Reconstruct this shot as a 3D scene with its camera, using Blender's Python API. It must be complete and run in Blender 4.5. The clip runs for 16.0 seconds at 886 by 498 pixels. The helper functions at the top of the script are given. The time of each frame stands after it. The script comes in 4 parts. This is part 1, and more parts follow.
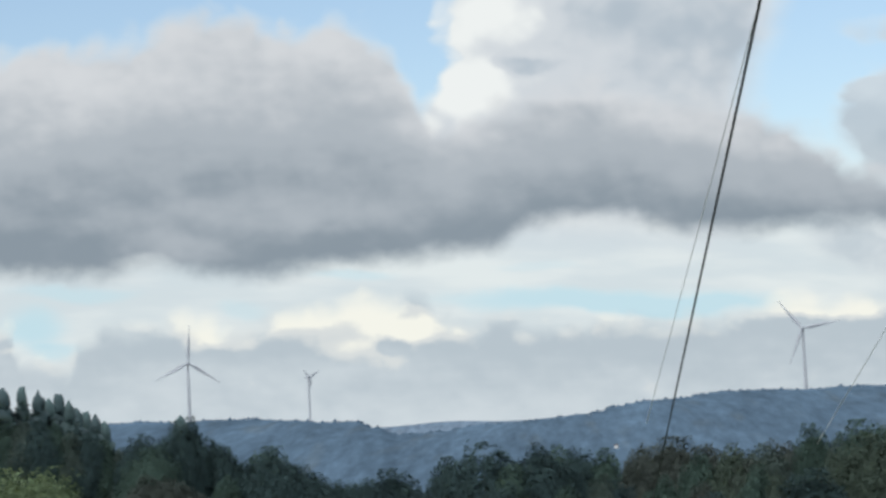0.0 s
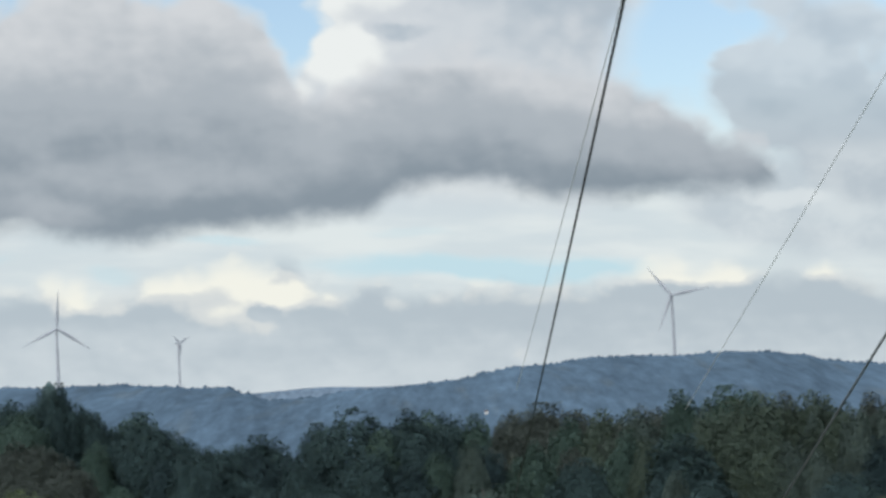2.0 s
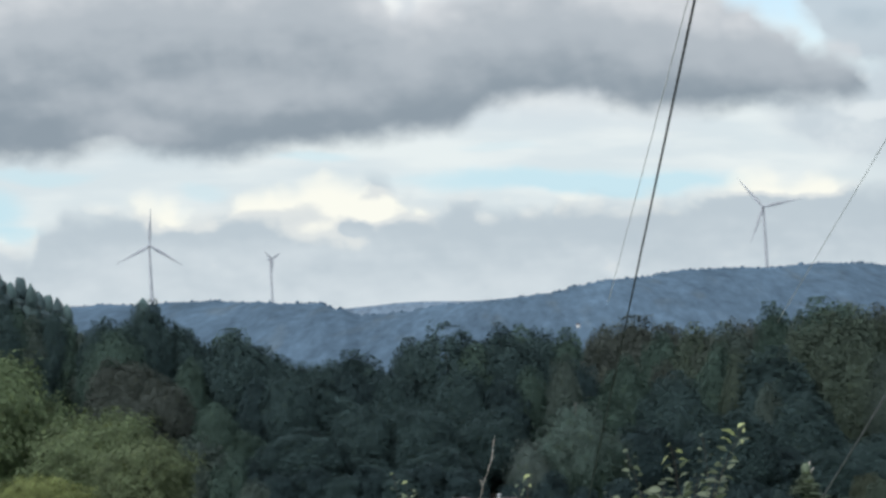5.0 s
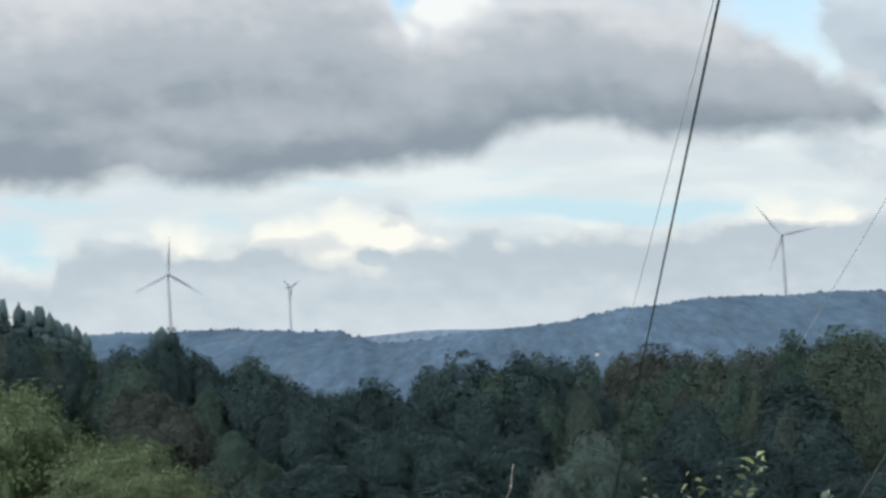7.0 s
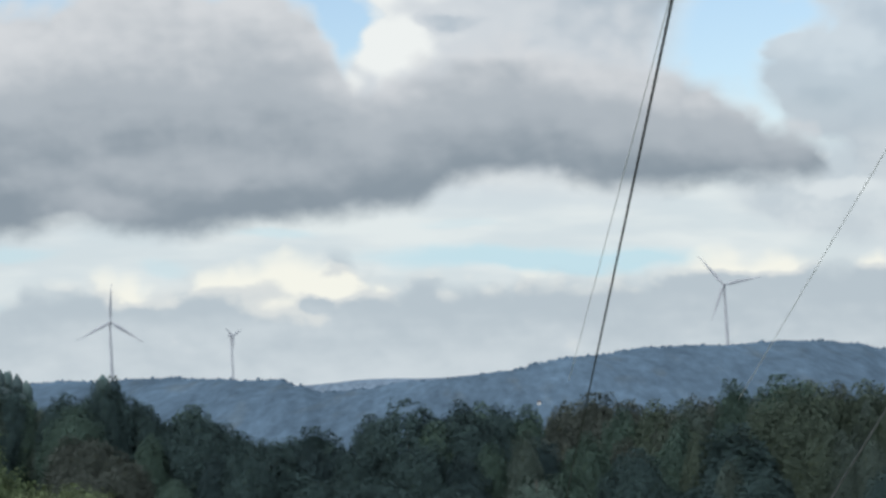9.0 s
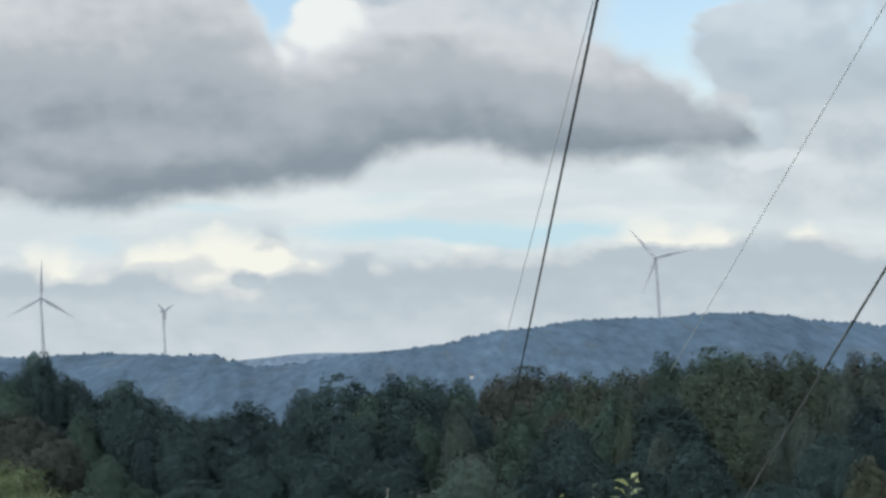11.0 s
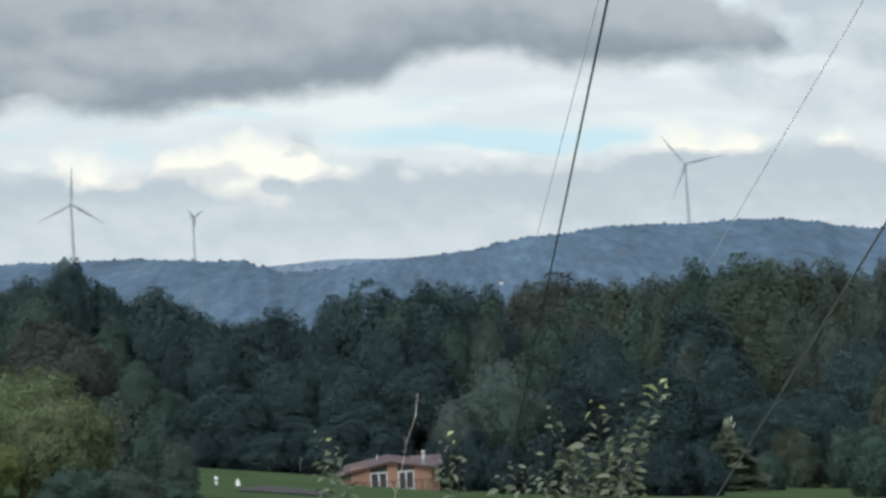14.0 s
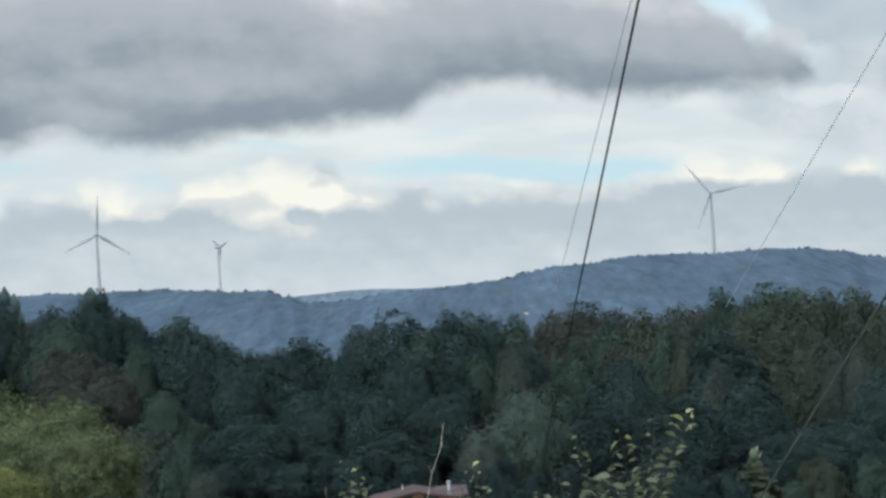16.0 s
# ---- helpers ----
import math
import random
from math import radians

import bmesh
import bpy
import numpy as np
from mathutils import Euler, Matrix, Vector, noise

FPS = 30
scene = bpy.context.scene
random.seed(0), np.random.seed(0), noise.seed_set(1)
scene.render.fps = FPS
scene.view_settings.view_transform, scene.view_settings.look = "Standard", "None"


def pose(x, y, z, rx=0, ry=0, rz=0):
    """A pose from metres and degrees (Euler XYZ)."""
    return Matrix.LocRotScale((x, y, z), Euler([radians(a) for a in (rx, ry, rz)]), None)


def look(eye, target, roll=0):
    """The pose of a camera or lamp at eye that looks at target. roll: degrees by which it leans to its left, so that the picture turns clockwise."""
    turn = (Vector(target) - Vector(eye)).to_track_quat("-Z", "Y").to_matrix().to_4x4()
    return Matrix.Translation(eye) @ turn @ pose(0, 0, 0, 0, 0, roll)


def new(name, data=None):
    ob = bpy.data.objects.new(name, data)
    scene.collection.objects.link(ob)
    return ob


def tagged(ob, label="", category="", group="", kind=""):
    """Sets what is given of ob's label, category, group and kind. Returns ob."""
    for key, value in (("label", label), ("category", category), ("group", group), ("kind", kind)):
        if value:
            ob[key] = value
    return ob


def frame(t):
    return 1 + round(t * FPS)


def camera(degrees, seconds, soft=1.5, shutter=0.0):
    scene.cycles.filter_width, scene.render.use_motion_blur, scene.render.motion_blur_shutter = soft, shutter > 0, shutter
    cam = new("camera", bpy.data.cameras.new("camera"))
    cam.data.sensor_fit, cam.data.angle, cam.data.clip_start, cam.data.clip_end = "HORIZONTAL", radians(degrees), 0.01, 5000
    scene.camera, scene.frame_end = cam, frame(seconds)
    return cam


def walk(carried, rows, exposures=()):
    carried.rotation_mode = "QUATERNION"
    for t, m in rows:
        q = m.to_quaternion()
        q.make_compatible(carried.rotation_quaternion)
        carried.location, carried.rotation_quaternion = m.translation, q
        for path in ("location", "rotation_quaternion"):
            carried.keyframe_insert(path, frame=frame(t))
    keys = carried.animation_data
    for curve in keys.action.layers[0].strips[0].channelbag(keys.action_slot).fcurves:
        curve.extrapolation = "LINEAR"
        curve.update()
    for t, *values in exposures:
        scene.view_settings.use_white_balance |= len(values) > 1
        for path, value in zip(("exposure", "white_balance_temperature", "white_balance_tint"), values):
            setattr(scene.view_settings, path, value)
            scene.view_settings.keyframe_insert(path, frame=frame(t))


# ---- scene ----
# ---- camera and its walk ----
cam = camera(20, 16.0, soft=3.0)
walk(cam, [
    (0.0, pose(0, 0, 1.6, 94.609, 0, 2.285) @ pose(0, 0, 0, 0, 0, -2.869)),
    (0.5, pose(0, 0, 1.6, 94.818, 0, 1.676) @ pose(0, 0, 0, 0, 0, -2.778)),
    (1.0, pose(0, 0, 1.6, 94.647, 0, 1.341) @ pose(0, 0, 0, 0, 0, -2.769)),
    (1.5, pose(0, 0, 1.6, 93.916, 0, 0.305) @ pose(0, 0, 0, 0, 0, -3.084)),
    (2.0, pose(0, 0, 1.6, 93.689, 0, -0.621) @ pose(0, 0, 0, 0, 0, -2.898)),
    (2.5, pose(0, 0, 1.6, 92.950, 0, -0.561) @ pose(0, 0, 0, 0, 0, -3.210)),
    (3.0, pose(0, 0, 1.6, 92.637, 0, -0.129) @ pose(0, 0, 0, 0, 0, -3.390)),
    (3.5, pose(0, 0, 1.6, 92.265, 0, 0.453) @ pose(0, 0, 0, 0, 0, -3.305)),
    (4.0, pose(0, 0, 1.6, 91.988, 0, 1.162) @ pose(0, 0, 0, 0, 0, -3.255)),
    (6.3, pose(0, 0, 1.6, 91.825, 0, 1.939) @ pose(0, 0, 0, 0, 0, -3.324)),
    (6.5, pose(0, 0, 1.6, 92.018, 0, 2.141) @ pose(0, 0, 0, 0, 0, -3.303)),
    (7.0, pose(0, 0, 1.6, 92.513, 0, 1.936) @ pose(0, 0, 0, 0, 0, -3.317)),
    (7.5, pose(0, 0, 1.6, 92.913, 0, 1.019) @ pose(0, 0, 0, 0, 0, -3.370)),
    (8.0, pose(0, 0, 1.6, 93.076, 0, 0.642) @ pose(0, 0, 0, 0, 0, -3.123)),
    (8.2, pose(0, 0, 1.6, 93.289, 0, 0.707) @ pose(0, 0, 0, 0, 0, -3.128)),
    (10.3, pose(0, 0, 1.6, 93.595, 0, -0.711) @ pose(0, 0, 0, 0, 0, -3.547)),
    (10.5, pose(0, 0, 1.6, 93.289, 0, -0.994) @ pose(0, 0, 0, 0, 0, -3.534)),
    (11.0, pose(0, 0, 1.6, 92.869, 0, -0.945) @ pose(0, 0, 0, 0, 0, -3.535)),
    (11.5, pose(0, 0, 1.6, 92.668, 0, -0.212) @ pose(0, 0, 0, 0, 0, -3.632)),
    (12.0, pose(0, 0, 1.6, 92.259, 0, 0.121) @ pose(0, 0, 0, 0, 0, -3.853)),
    (12.5, pose(0, 0, 1.6, 91.266, 0, 0.207) @ pose(0, 0, 0, 0, 0, -3.798)),
    (13.0, pose(0, 0, 1.6, 90.823, 0, -0.076) @ pose(0, 0, 0, 0, 0, -3.535)),
    (13.5, pose(0, 0, 1.6, 90.863, 0, -0.640) @ pose(0, 0, 0, 0, 0, -3.471)),
    (14.0, pose(0, 0, 1.6, 90.771, 0, -0.146) @ pose(0, 0, 0, 0, 0, -3.528)),
    (14.5, pose(0, 0, 1.6, 91.195, 0, 0.005) @ pose(0, 0, 0, 0, 0, -3.417)),
    (15.0, pose(0, 0, 1.6, 92.395, 0, 0.169) @ pose(0, 0, 0, 0, 0, -3.325)),
    (15.5, pose(0, 0, 1.6, 92.328, 0, 0.470) @ pose(0, 0, 0, 0, 0, -3.353)),
    (16.0, pose(0, 0, 1.6, 91.489, 0, 0.388) @ pose(0, 0, 0, 0, 0, -3.600)),
], exposures=[[0.0, -0.08], [0.5, -0.07], [1.0, -0.12], [1.5, -0.15], [2.0, -0.11], [2.5, -0.19], [3.0, -0.13], [3.5, -0.14], [4.0, -0.05], [6.5, 0.03], [7.0, 0.03], [7.5, -0.06], [8.0, -0.08], [10.5, -0.09], [11.0, -0.08], [11.5, 0.0], [12.0, 0.0], [12.5, 0.02], [13.0, 0.07], [13.5, 0.07], [14.5, 0.04], [15.0, 0.03], [15.5, 0.0], [16.0, -0.03]])

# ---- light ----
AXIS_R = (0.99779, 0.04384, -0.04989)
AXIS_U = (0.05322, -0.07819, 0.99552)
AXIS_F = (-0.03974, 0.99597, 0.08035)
CLOUD_GAIN = 1.0
SUN_GLOW = 3.4
SKY_STRENGTH = 0.145
SUN_EL = 38.0
SUN_AZ = -150.0
SUN_POWER = 0.5
# aerial haze over the ridges is mixed into these tree colours
RIDGE_HAZE_TINT = (0.060, 0.091, 0.124)
FAR_HAZE_TINT = (0.095, 0.128, 0.165)

# ---- helpers of the place ----
EYE = Vector((0.0, 0.0, 1.6))


def at(az, el, dist):
    """A point from the bearing (degrees to the right of +y), the elevation and the level distance."""
    a = radians(az)
    return Vector((dist * math.sin(a), dist * math.cos(a), EYE.z + dist * math.tan(radians(el))))


def lin(r, g, b):
    """Linear colour from 0..255 values."""
    return tuple((c / 255 / 12.92) if c < 10 else ((c / 255 + 0.055) / 1.055) ** 2.4 for c in (r, g, b))


def smooth(a, b, x):
    t = min(1.0, max(0.0, (x - a) / (b - a)))
    return t * t * (3 - 2 * t)


# ---- sky, clouds and sun ----
class Nodes:
    """Short hands for building a node tree."""

    def __init__(self, tree):
        self.tree = tree

    def add(self, kind, **props):
        n = self.tree.nodes.new(kind)
        for k, v in props.items():
            if k == "operation":
                n.operation = v
            elif k == "data_type":
                n.data_type = v
            elif k == "noise_dimensions":
                n.noise_dimensions = v
            elif k == "interpolation_type":
                n.interpolation_type = v
            elif k == "sky_type":
                n.sky_type = v
        return n

    def plug(self, socket, value):
        if isinstance(value, bpy.types.NodeSocket):
            self.tree.links.new(value, socket)
        else:
            socket.default_value = value

    def math(self, op, a, b=0.0, c=0.0):
        n = self.add("ShaderNodeMath", operation=op)
        for s, v in zip(n.inputs, (a, b, c)):
            self.plug(s, v)
        return n.outputs[0]

    def step(self, lo, hi, x):
        n = self.add("ShaderNodeMapRange", interpolation_type="SMOOTHSTEP")
        for key, v in (("Value", x), ("From Min", lo), ("From Max", hi)):
            self.plug(n.inputs[key], v)
        return n.outputs[0]

    def mix(self, fac, a, b):
        n = self.add("ShaderNodeMix", data_type="RGBA")
        for s, v in ((n.inputs[0], fac), (n.inputs[6], a), (n.inputs[7], b)):
            self.plug(s, (*v, 1) if isinstance(v, tuple) and len(v) == 3 else v)
        return n.outputs[2]

    def dot(self, v, w):
        n = self.add("ShaderNodeVectorMath", operation="DOT_PRODUCT")
        self.plug(n.inputs[0], v)
        self.plug(n.inputs[1], w)
        return n.outputs["Value"]

    def noise(self, vec, scale, detail=4.0, rough=0.5, out=0):
        n = self.add("ShaderNodeTexNoise", noise_dimensions="3D")
        self.plug(n.inputs["Vector"], vec)
        for key, v in (("Scale", scale), ("Detail", detail), ("Roughness", rough)):
            self.plug(n.inputs[key], v)
        return n.outputs[out]

    def vec(self, x, y, z=0.0):
        n = self.add("ShaderNodeCombineXYZ")
        for s, v in zip(n.inputs, (x, y, z)):
            self.plug(s, v)
        return n.outputs[0]


def build_sky():
    world = bpy.data.worlds.new("sky")
    scene.world = world
    world.use_nodes = True
    tree = world.node_tree
    tree.nodes.clear()
    k = Nodes(tree)
    way = k.add("ShaderNodeTexCoord").outputs["Generated"]
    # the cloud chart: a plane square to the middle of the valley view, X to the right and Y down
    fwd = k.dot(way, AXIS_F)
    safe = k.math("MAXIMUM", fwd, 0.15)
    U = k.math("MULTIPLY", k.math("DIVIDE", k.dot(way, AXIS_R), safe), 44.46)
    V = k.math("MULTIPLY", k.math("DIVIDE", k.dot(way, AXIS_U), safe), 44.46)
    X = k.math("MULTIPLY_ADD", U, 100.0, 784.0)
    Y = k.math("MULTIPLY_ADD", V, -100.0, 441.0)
    up = k.dot(way, (0.0, 0.0, 1.0))
    flat = k.vec(U, k.math("MULTIPLY", V, 1.35))
    sep = k.add("ShaderNodeSeparateColor")
    k.plug(sep.inputs[0], k.noise(flat, 0.55, 4.0, 0.5, 1))
    sep2 = k.add("ShaderNodeSeparateColor")
    k.plug(sep2.inputs[0], k.noise(flat, 1.9, 5.0, 0.55, 1))

    def centred(socket):
        return k.math("SUBTRACT", socket, 0.5)

    def warped(x, y, broad, fine):
        x = k.math("MULTIPLY_ADD", centred(sep2.outputs[0]), fine, k.math("MULTIPLY_ADD", centred(sep.outputs[0]), broad, x))
        y = k.math("MULTIPLY_ADD", centred(sep2.outputs[1]), fine, k.math("MULTIPLY_ADD", centred(sep.outputs[1]), broad, y))
        return x, y

    streak = k.noise(k.vec(k.math("MULTIPLY", U, 0.2), V, 3.0), 1.6, 4.0, 0.5)
    grain = k.noise(flat, 0.9, 4.0, 0.5)
    cells = k.add("ShaderNodeTexVoronoi")
    cells.feature = "SMOOTH_F1"
    k.plug(cells.inputs["Vector"], k.vec(*warped(U, V, 0.5, 0.35)))
    for key, value in (("Scale", 1.5), ("Detail", 1.0), ("Smoothness", 0.35)):
        k.plug(cells.inputs[key], value)
    billow = k.math("SUBTRACT", 0.36, cells.outputs["Distance"])

    def relief(scale, du, dv, detail=4.0):
        """Billows lit from above: the difference of a noise and the same noise a little higher."""
        shifted = k.vec(k.math("ADD", U, du), k.math("MULTIPLY_ADD", V, 1.35, dv))
        return k.math("SUBTRACT", k.noise(flat, scale, detail, 0.5), k.noise(shifted, scale, detail, 0.5))

    soft_relief = relief(0.5, 0.12, 0.5, 3.0)
    fine_relief = relief(1.7, 0.06, 0.16, 3.0)

    def rim(across, lo, hi, points):
        """A cloud's outline: the height (or the side) that belongs to each place across the chart."""
        ramp = k.add("ShaderNodeValToRGB")
        ramp.color_ramp.interpolation = "LINEAR"
        stops = ramp.color_ramp.elements
        while len(stops) < len(points):
            stops.new(0.5)
        for e, (p, q) in zip(stops, points):
            e.position = (p - lo) / (hi - lo)
        for e, (p, q) in zip(stops, points):
            c = (q + 300.0) / 2100.0
            e.color = (c, c, c, 1)
        k.plug(ramp.inputs[0], k.math("DIVIDE", k.math("SUBTRACT", across, lo), hi - lo))
        return k.math("MULTIPLY_ADD", ramp.outputs[0], 2100.0, -300.0)

    def mounds(x, y, start, *rows):
        """Soft swellings (middle, half widths, strength) added up."""
        total = start
        for cx, cy, rx, ry, strength in rows:
            a = k.math("MULTIPLY_ADD", x, 1 / rx, -cx / rx)
            b = k.math("MULTIPLY_ADD", y, 1 / ry, -cy / ry)
            q = k.math("MULTIPLY_ADD", b, b, k.math("MULTIPLY", a, a))
            total = k.math("MULTIPLY_ADD", k.math("EXPONENT", k.math("MULTIPLY", k.math("MULTIPLY", q, q), -0.8)), strength, total)
        return total

    def over(under, colour, alpha):
        return (k.mix(alpha, under[0], colour),
                k.math("MULTIPLY_ADD", k.math("SUBTRACT", 1.0, under[1]), alpha, under[1]))

    def cl(r, g, b):
        return lin(r - 3, g, b)

    def three(t, low, middle, high):
        return k.mix(k.step(0.5, 1.0, t), k.mix(k.step(0.0, 0.5, t), low, middle), high)

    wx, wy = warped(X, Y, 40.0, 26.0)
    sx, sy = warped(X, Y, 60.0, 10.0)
    # pale haze low in the sky, with clear streaks left in it
    gaps = mounds(sx, sy, 0.0, (1030, 530, 230, 20, 0.9), (1200, 540, 150, 16, 0.7), (130, 520, 100, 14, 0.6), (60, 585, 55, 34, 0.9), (100, 628, 45, 16, 0.7),
                  (620, 490, 70, 9, 0.5), (1330, 530, 60, 14, 0.4), (960, 470, 70, 9, 0.25), (430, 545, 40, 14, 0.4))
    veil = k.math("MULTIPLY", k.step(210.0, 390.0, Y), k.math("MULTIPLY_ADD", streak, 0.3, 0.80))
    pale = k.mix(k.step(0.35, 0.65, streak), cl(217, 225, 231), cl(234, 239, 240))
    pale = k.mix(k.math("MINIMUM", gaps, 0.9), pale, cl(199, 228, 240))
    layer = (pale, k.math("MINIMUM", veil, 0.97))
    # white heaped cloud high up, greyer on its far side
    near_side = rim(wy, -300.0, 500.0, [(-300, 800), (-100, 770), (0, 757), (60, 750), (100, 768), (140, 745), (180, 730), (240, 690), (320, 680)])
    far_side = rim(wy, -300.0, 500.0, [(-300, 1440), (0, 1390), (60, 1372), (100, 1345), (180, 1325), (300, 1330)])
    shade = k.math("MULTIPLY_ADD", soft_relief, 0.6, k.math("MULTIPLY_ADD", billow, 0.3, k.math("MULTIPLY_ADD", centred(grain), 0.25, 0.72)))
    shade = mounds(wx, wy, shade, (830, 150, 80, 50, 0.5), (800, 40, 60, 60, 0.35), (1010, 30, 110, 50, -0.12), (930, 118, 60, 16, -0.45), (1220, 70, 180, 120, -0.42),
                   (1370, 30, 30, 60, 0.3), (740, 225, 40, 25, 0.4), (900, 30, 60, 50, 0.3))
    inside_it = k.math("MULTIPLY", k.step(-8.0, 32.0, k.math("MULTIPLY_ADD", billow, 40.0, k.math("SUBTRACT", wx, near_side))),
                       k.step(-40.0, 60.0, k.math("SUBTRACT", far_side, wx)))
    layer = over(layer, three(shade, cl(186, 196, 207), cl(216, 220, 226), cl(247, 248, 247)), k.math("MULTIPLY", inside_it, k.step(480.0, 330.0, Y)))
    # thin grey cloud at the far right, in two decks, with small bright shreds below
    thin = mounds(wx, wy, 0.0, (1610, 230, 130, 85, 1.1), (1750, 200, 220, 130, 1.2), (1530, 160, 50, 18, 0.7), (1560, 50, 90, 30, 0.7), (1850, 330, 140, 90, 1.0), (1755, 335, 105, 70, 1.2), (1690, 60, 110, 60, 0.7))
    thin = k.math("MULTIPLY_ADD", billow, 0.5, k.math("MULTIPLY_ADD", centred(grain), 0.5, thin))
    shade = k.math("MULTIPLY_ADD", soft_relief, 1.8, k.math("MULTIPLY_ADD", Y, -0.0032, 1.25))
    layer = over(layer, three(shade, cl(168, 178, 190), cl(186, 194, 204), cl(210, 216, 223)), k.math("MULTIPLY", k.step(0.1, 1.05, thin), 0.85))
    deck = mounds(sx, sy, 0.0, (1790, 410, 330, 110, 1.0), (1620, 420, 160, 50, 0.7))
    layer = over(layer, k.mix(k.step(0.35, 0.65, grain), cl(196, 205, 214), cl(219, 225, 230)), k.math("MULTIPLY", k.step(0.2, 0.9, deck), 0.75))
    shreds = mounds(wx, wy, k.math("MULTIPLY", centred(grain), 0.6), (1545, 350, 70, 14, 0.8), (1625, 405, 80, 18, 0.8), (1480, 315, 36, 10, 0.7))
    layer = over(layer, cl(230, 235, 238), k.math("MULTIPLY", k.step(0.2, 0.8, shreds), 0.7))
    # the great grey cloud: heaped rims above, a dark soft base below
    tops = rim(wx, -700.0, 1900.0, [(-700, 40), (-60, 70), (0, 76), (50, 56), (200, 54), (255, 34), (300, 12), (350, -4), (440, 2), (485, 38), (530, 34), (600, 8),
                                    (640, 28), (690, 66), (735, 140), (765, 205), (815, 205), (865, 168), (950, 134), (1020, 116), (1065, 126), (1105, 152),
                                    (1190, 150), (1265, 158), (1340, 174), (1410, 202), (1470, 238), (1530, 268), (1590, 300), (1625, 365)])
    bases = rim(sx, -700.0, 1900.0, [(-700, 520), (0, 492), (100, 494), (190, 482), (250, 470), (330, 484), (420, 490), (500, 484), (600, 470), (700, 464), (800, 450),
                                     (880, 430), (935, 398), (1000, 388), (1060, 374), (1120, 372), (1150, 396), (1200, 414), (1300, 414), (1400, 404), (1500, 392),
                                     (1565, 382), (1640, 350)])
    above = k.math("SUBTRACT", Y, tops)
    below = k.math("SUBTRACT", bases, sy)
    alpha = k.math("MULTIPLY", k.step(-20.0, 40.0, k.math("MULTIPLY_ADD", billow, 46.0, above)),
                   k.step(-26.0, 26.0, k.math("MULTIPLY_ADD", centred(sep2.outputs[2]), 30.0, below)))
    depth = k.math("DIVIDE", above, k.math("MAXIMUM", k.math("SUBTRACT", bases, tops), 40.0))
    shade = k.math("MULTIPLY_ADD", depth, -0.86, 0.99)
    shade = k.math("MULTIPLY_ADD", soft_relief, 0.5, k.math("MULTIPLY_ADD", fine_relief, 0.16, shade))
    shade = k.math("MULTIPLY_ADD", billow, 0.11, k.math("MULTIPLY_ADD", centred(streak), 0.25, shade))
    shade = mounds(sx, sy, shade, (280, 335, 460, 42, -0.16), (70, 450, 190, 42, -0.20), (640, 445, 260, 34, -0.12), (850, 405, 130, 40, -0.12), (1270, 388, 170, 36, -0.14),
                   (560, 280, 220, 40, -0.10), (990, 335, 190, 46, -0.10), (490, 378, 180, 34, 0.16), (300, 445, 110, 28, 0.26), (430, 130, 320, 90, 0.06),
                   (1010, 150, 110, 34, 0.38), (1250, 235, 150, 60, 0.06), (80, 170, 170, 110, 0.08), (1330, 290, 170, 30, -0.06), (720, 235, 60, 30, 0.12))
    layer = over(layer, three(shade, cl(145, 155, 166), cl(181, 187, 195), cl(220, 221, 225)), alpha)
    # torn white fringe under the base
    fringe = mounds(sx, sy, k.math("MULTIPLY", centred(grain), 0.9), (240, 478, 90, 26, 0.6), (30, 505, 90, 18, 0.4), (520, 500, 130, 12, 0.5), (1070, 392, 70, 18, 0.5))
    layer = over(layer, cl(226, 231, 234), k.math("MULTIPLY", k.step(0.2, 0.9, fringe), 0.55))
    # low heaped clouds over the ridge: bright tops on a grey body
    heads = rim(wx, -700.0, 1900.0, [(-700, 560), (-40, 585), (0, 562), (18, 556), (38, 622), (125, 628), (142, 590), (180, 552), (235, 566), (330, 540), (375, 548), (430, 568),
                                     (480, 548), (540, 518), (650, 505), (735, 505), (775, 540), (840, 568), (890, 546), (930, 568), (1040, 562), (1090, 547), (1170, 553),
                                     (1310, 548), (1345, 524), (1400, 500), (1490, 512), (1545, 504), (1620, 525), (1695, 504), (1805, 545)])
    under_head = k.math("MULTIPLY_ADD", billow, 34.0, k.math("SUBTRACT", Y, heads))
    bank = k.step(-16.0, 38.0, under_head)
    lit = k.math("MULTIPLY_ADD", billow, 0.45, k.math("MULTIPLY_ADD", soft_relief, 0.4, k.math("MULTIPLY", fine_relief, 0.5)))
    lit = k.math("MULTIPLY_ADD", k.math("MULTIPLY", k.step(60.0, 5.0, under_head), k.step(0.38, 0.6, grain)), 0.55, lit)
    lit = mounds(wx, wy, lit, (555, 545, 66, 42, 1.05), (650, 533, 60, 30, 0.8), (610, 592, 110, 40, 0.65), (705, 572, 70, 38, 0.75), (760, 588, 70, 24, 0.5), (640, 632, 80, 24, 0.45),
                 (345, 572, 62, 42, 0.95), (412, 590, 56, 30, 0.6), (10, 575, 26, 24, 0.7), (70, 626, 70, 12, 0.5), (1410, 530, 90, 34, 1.1), (1490, 536, 80, 32, 0.9),
                 (1555, 522, 50, 32, 0.9), (887, 556, 36, 12, 0.5), (1088, 554, 48, 11, 0.6), (960, 568, 30, 9, 0.4), (832, 576, 32, 22, 0.4), (1695, 514, 64, 30, 0.85),
                 (478, 560, 36, 28, 0.45), (240, 566, 40, 22, 0.3), (745, 522, 34, 16, -0.5), (692, 619, 24, 13, -0.8), (425, 550, 32, 11, -0.4))
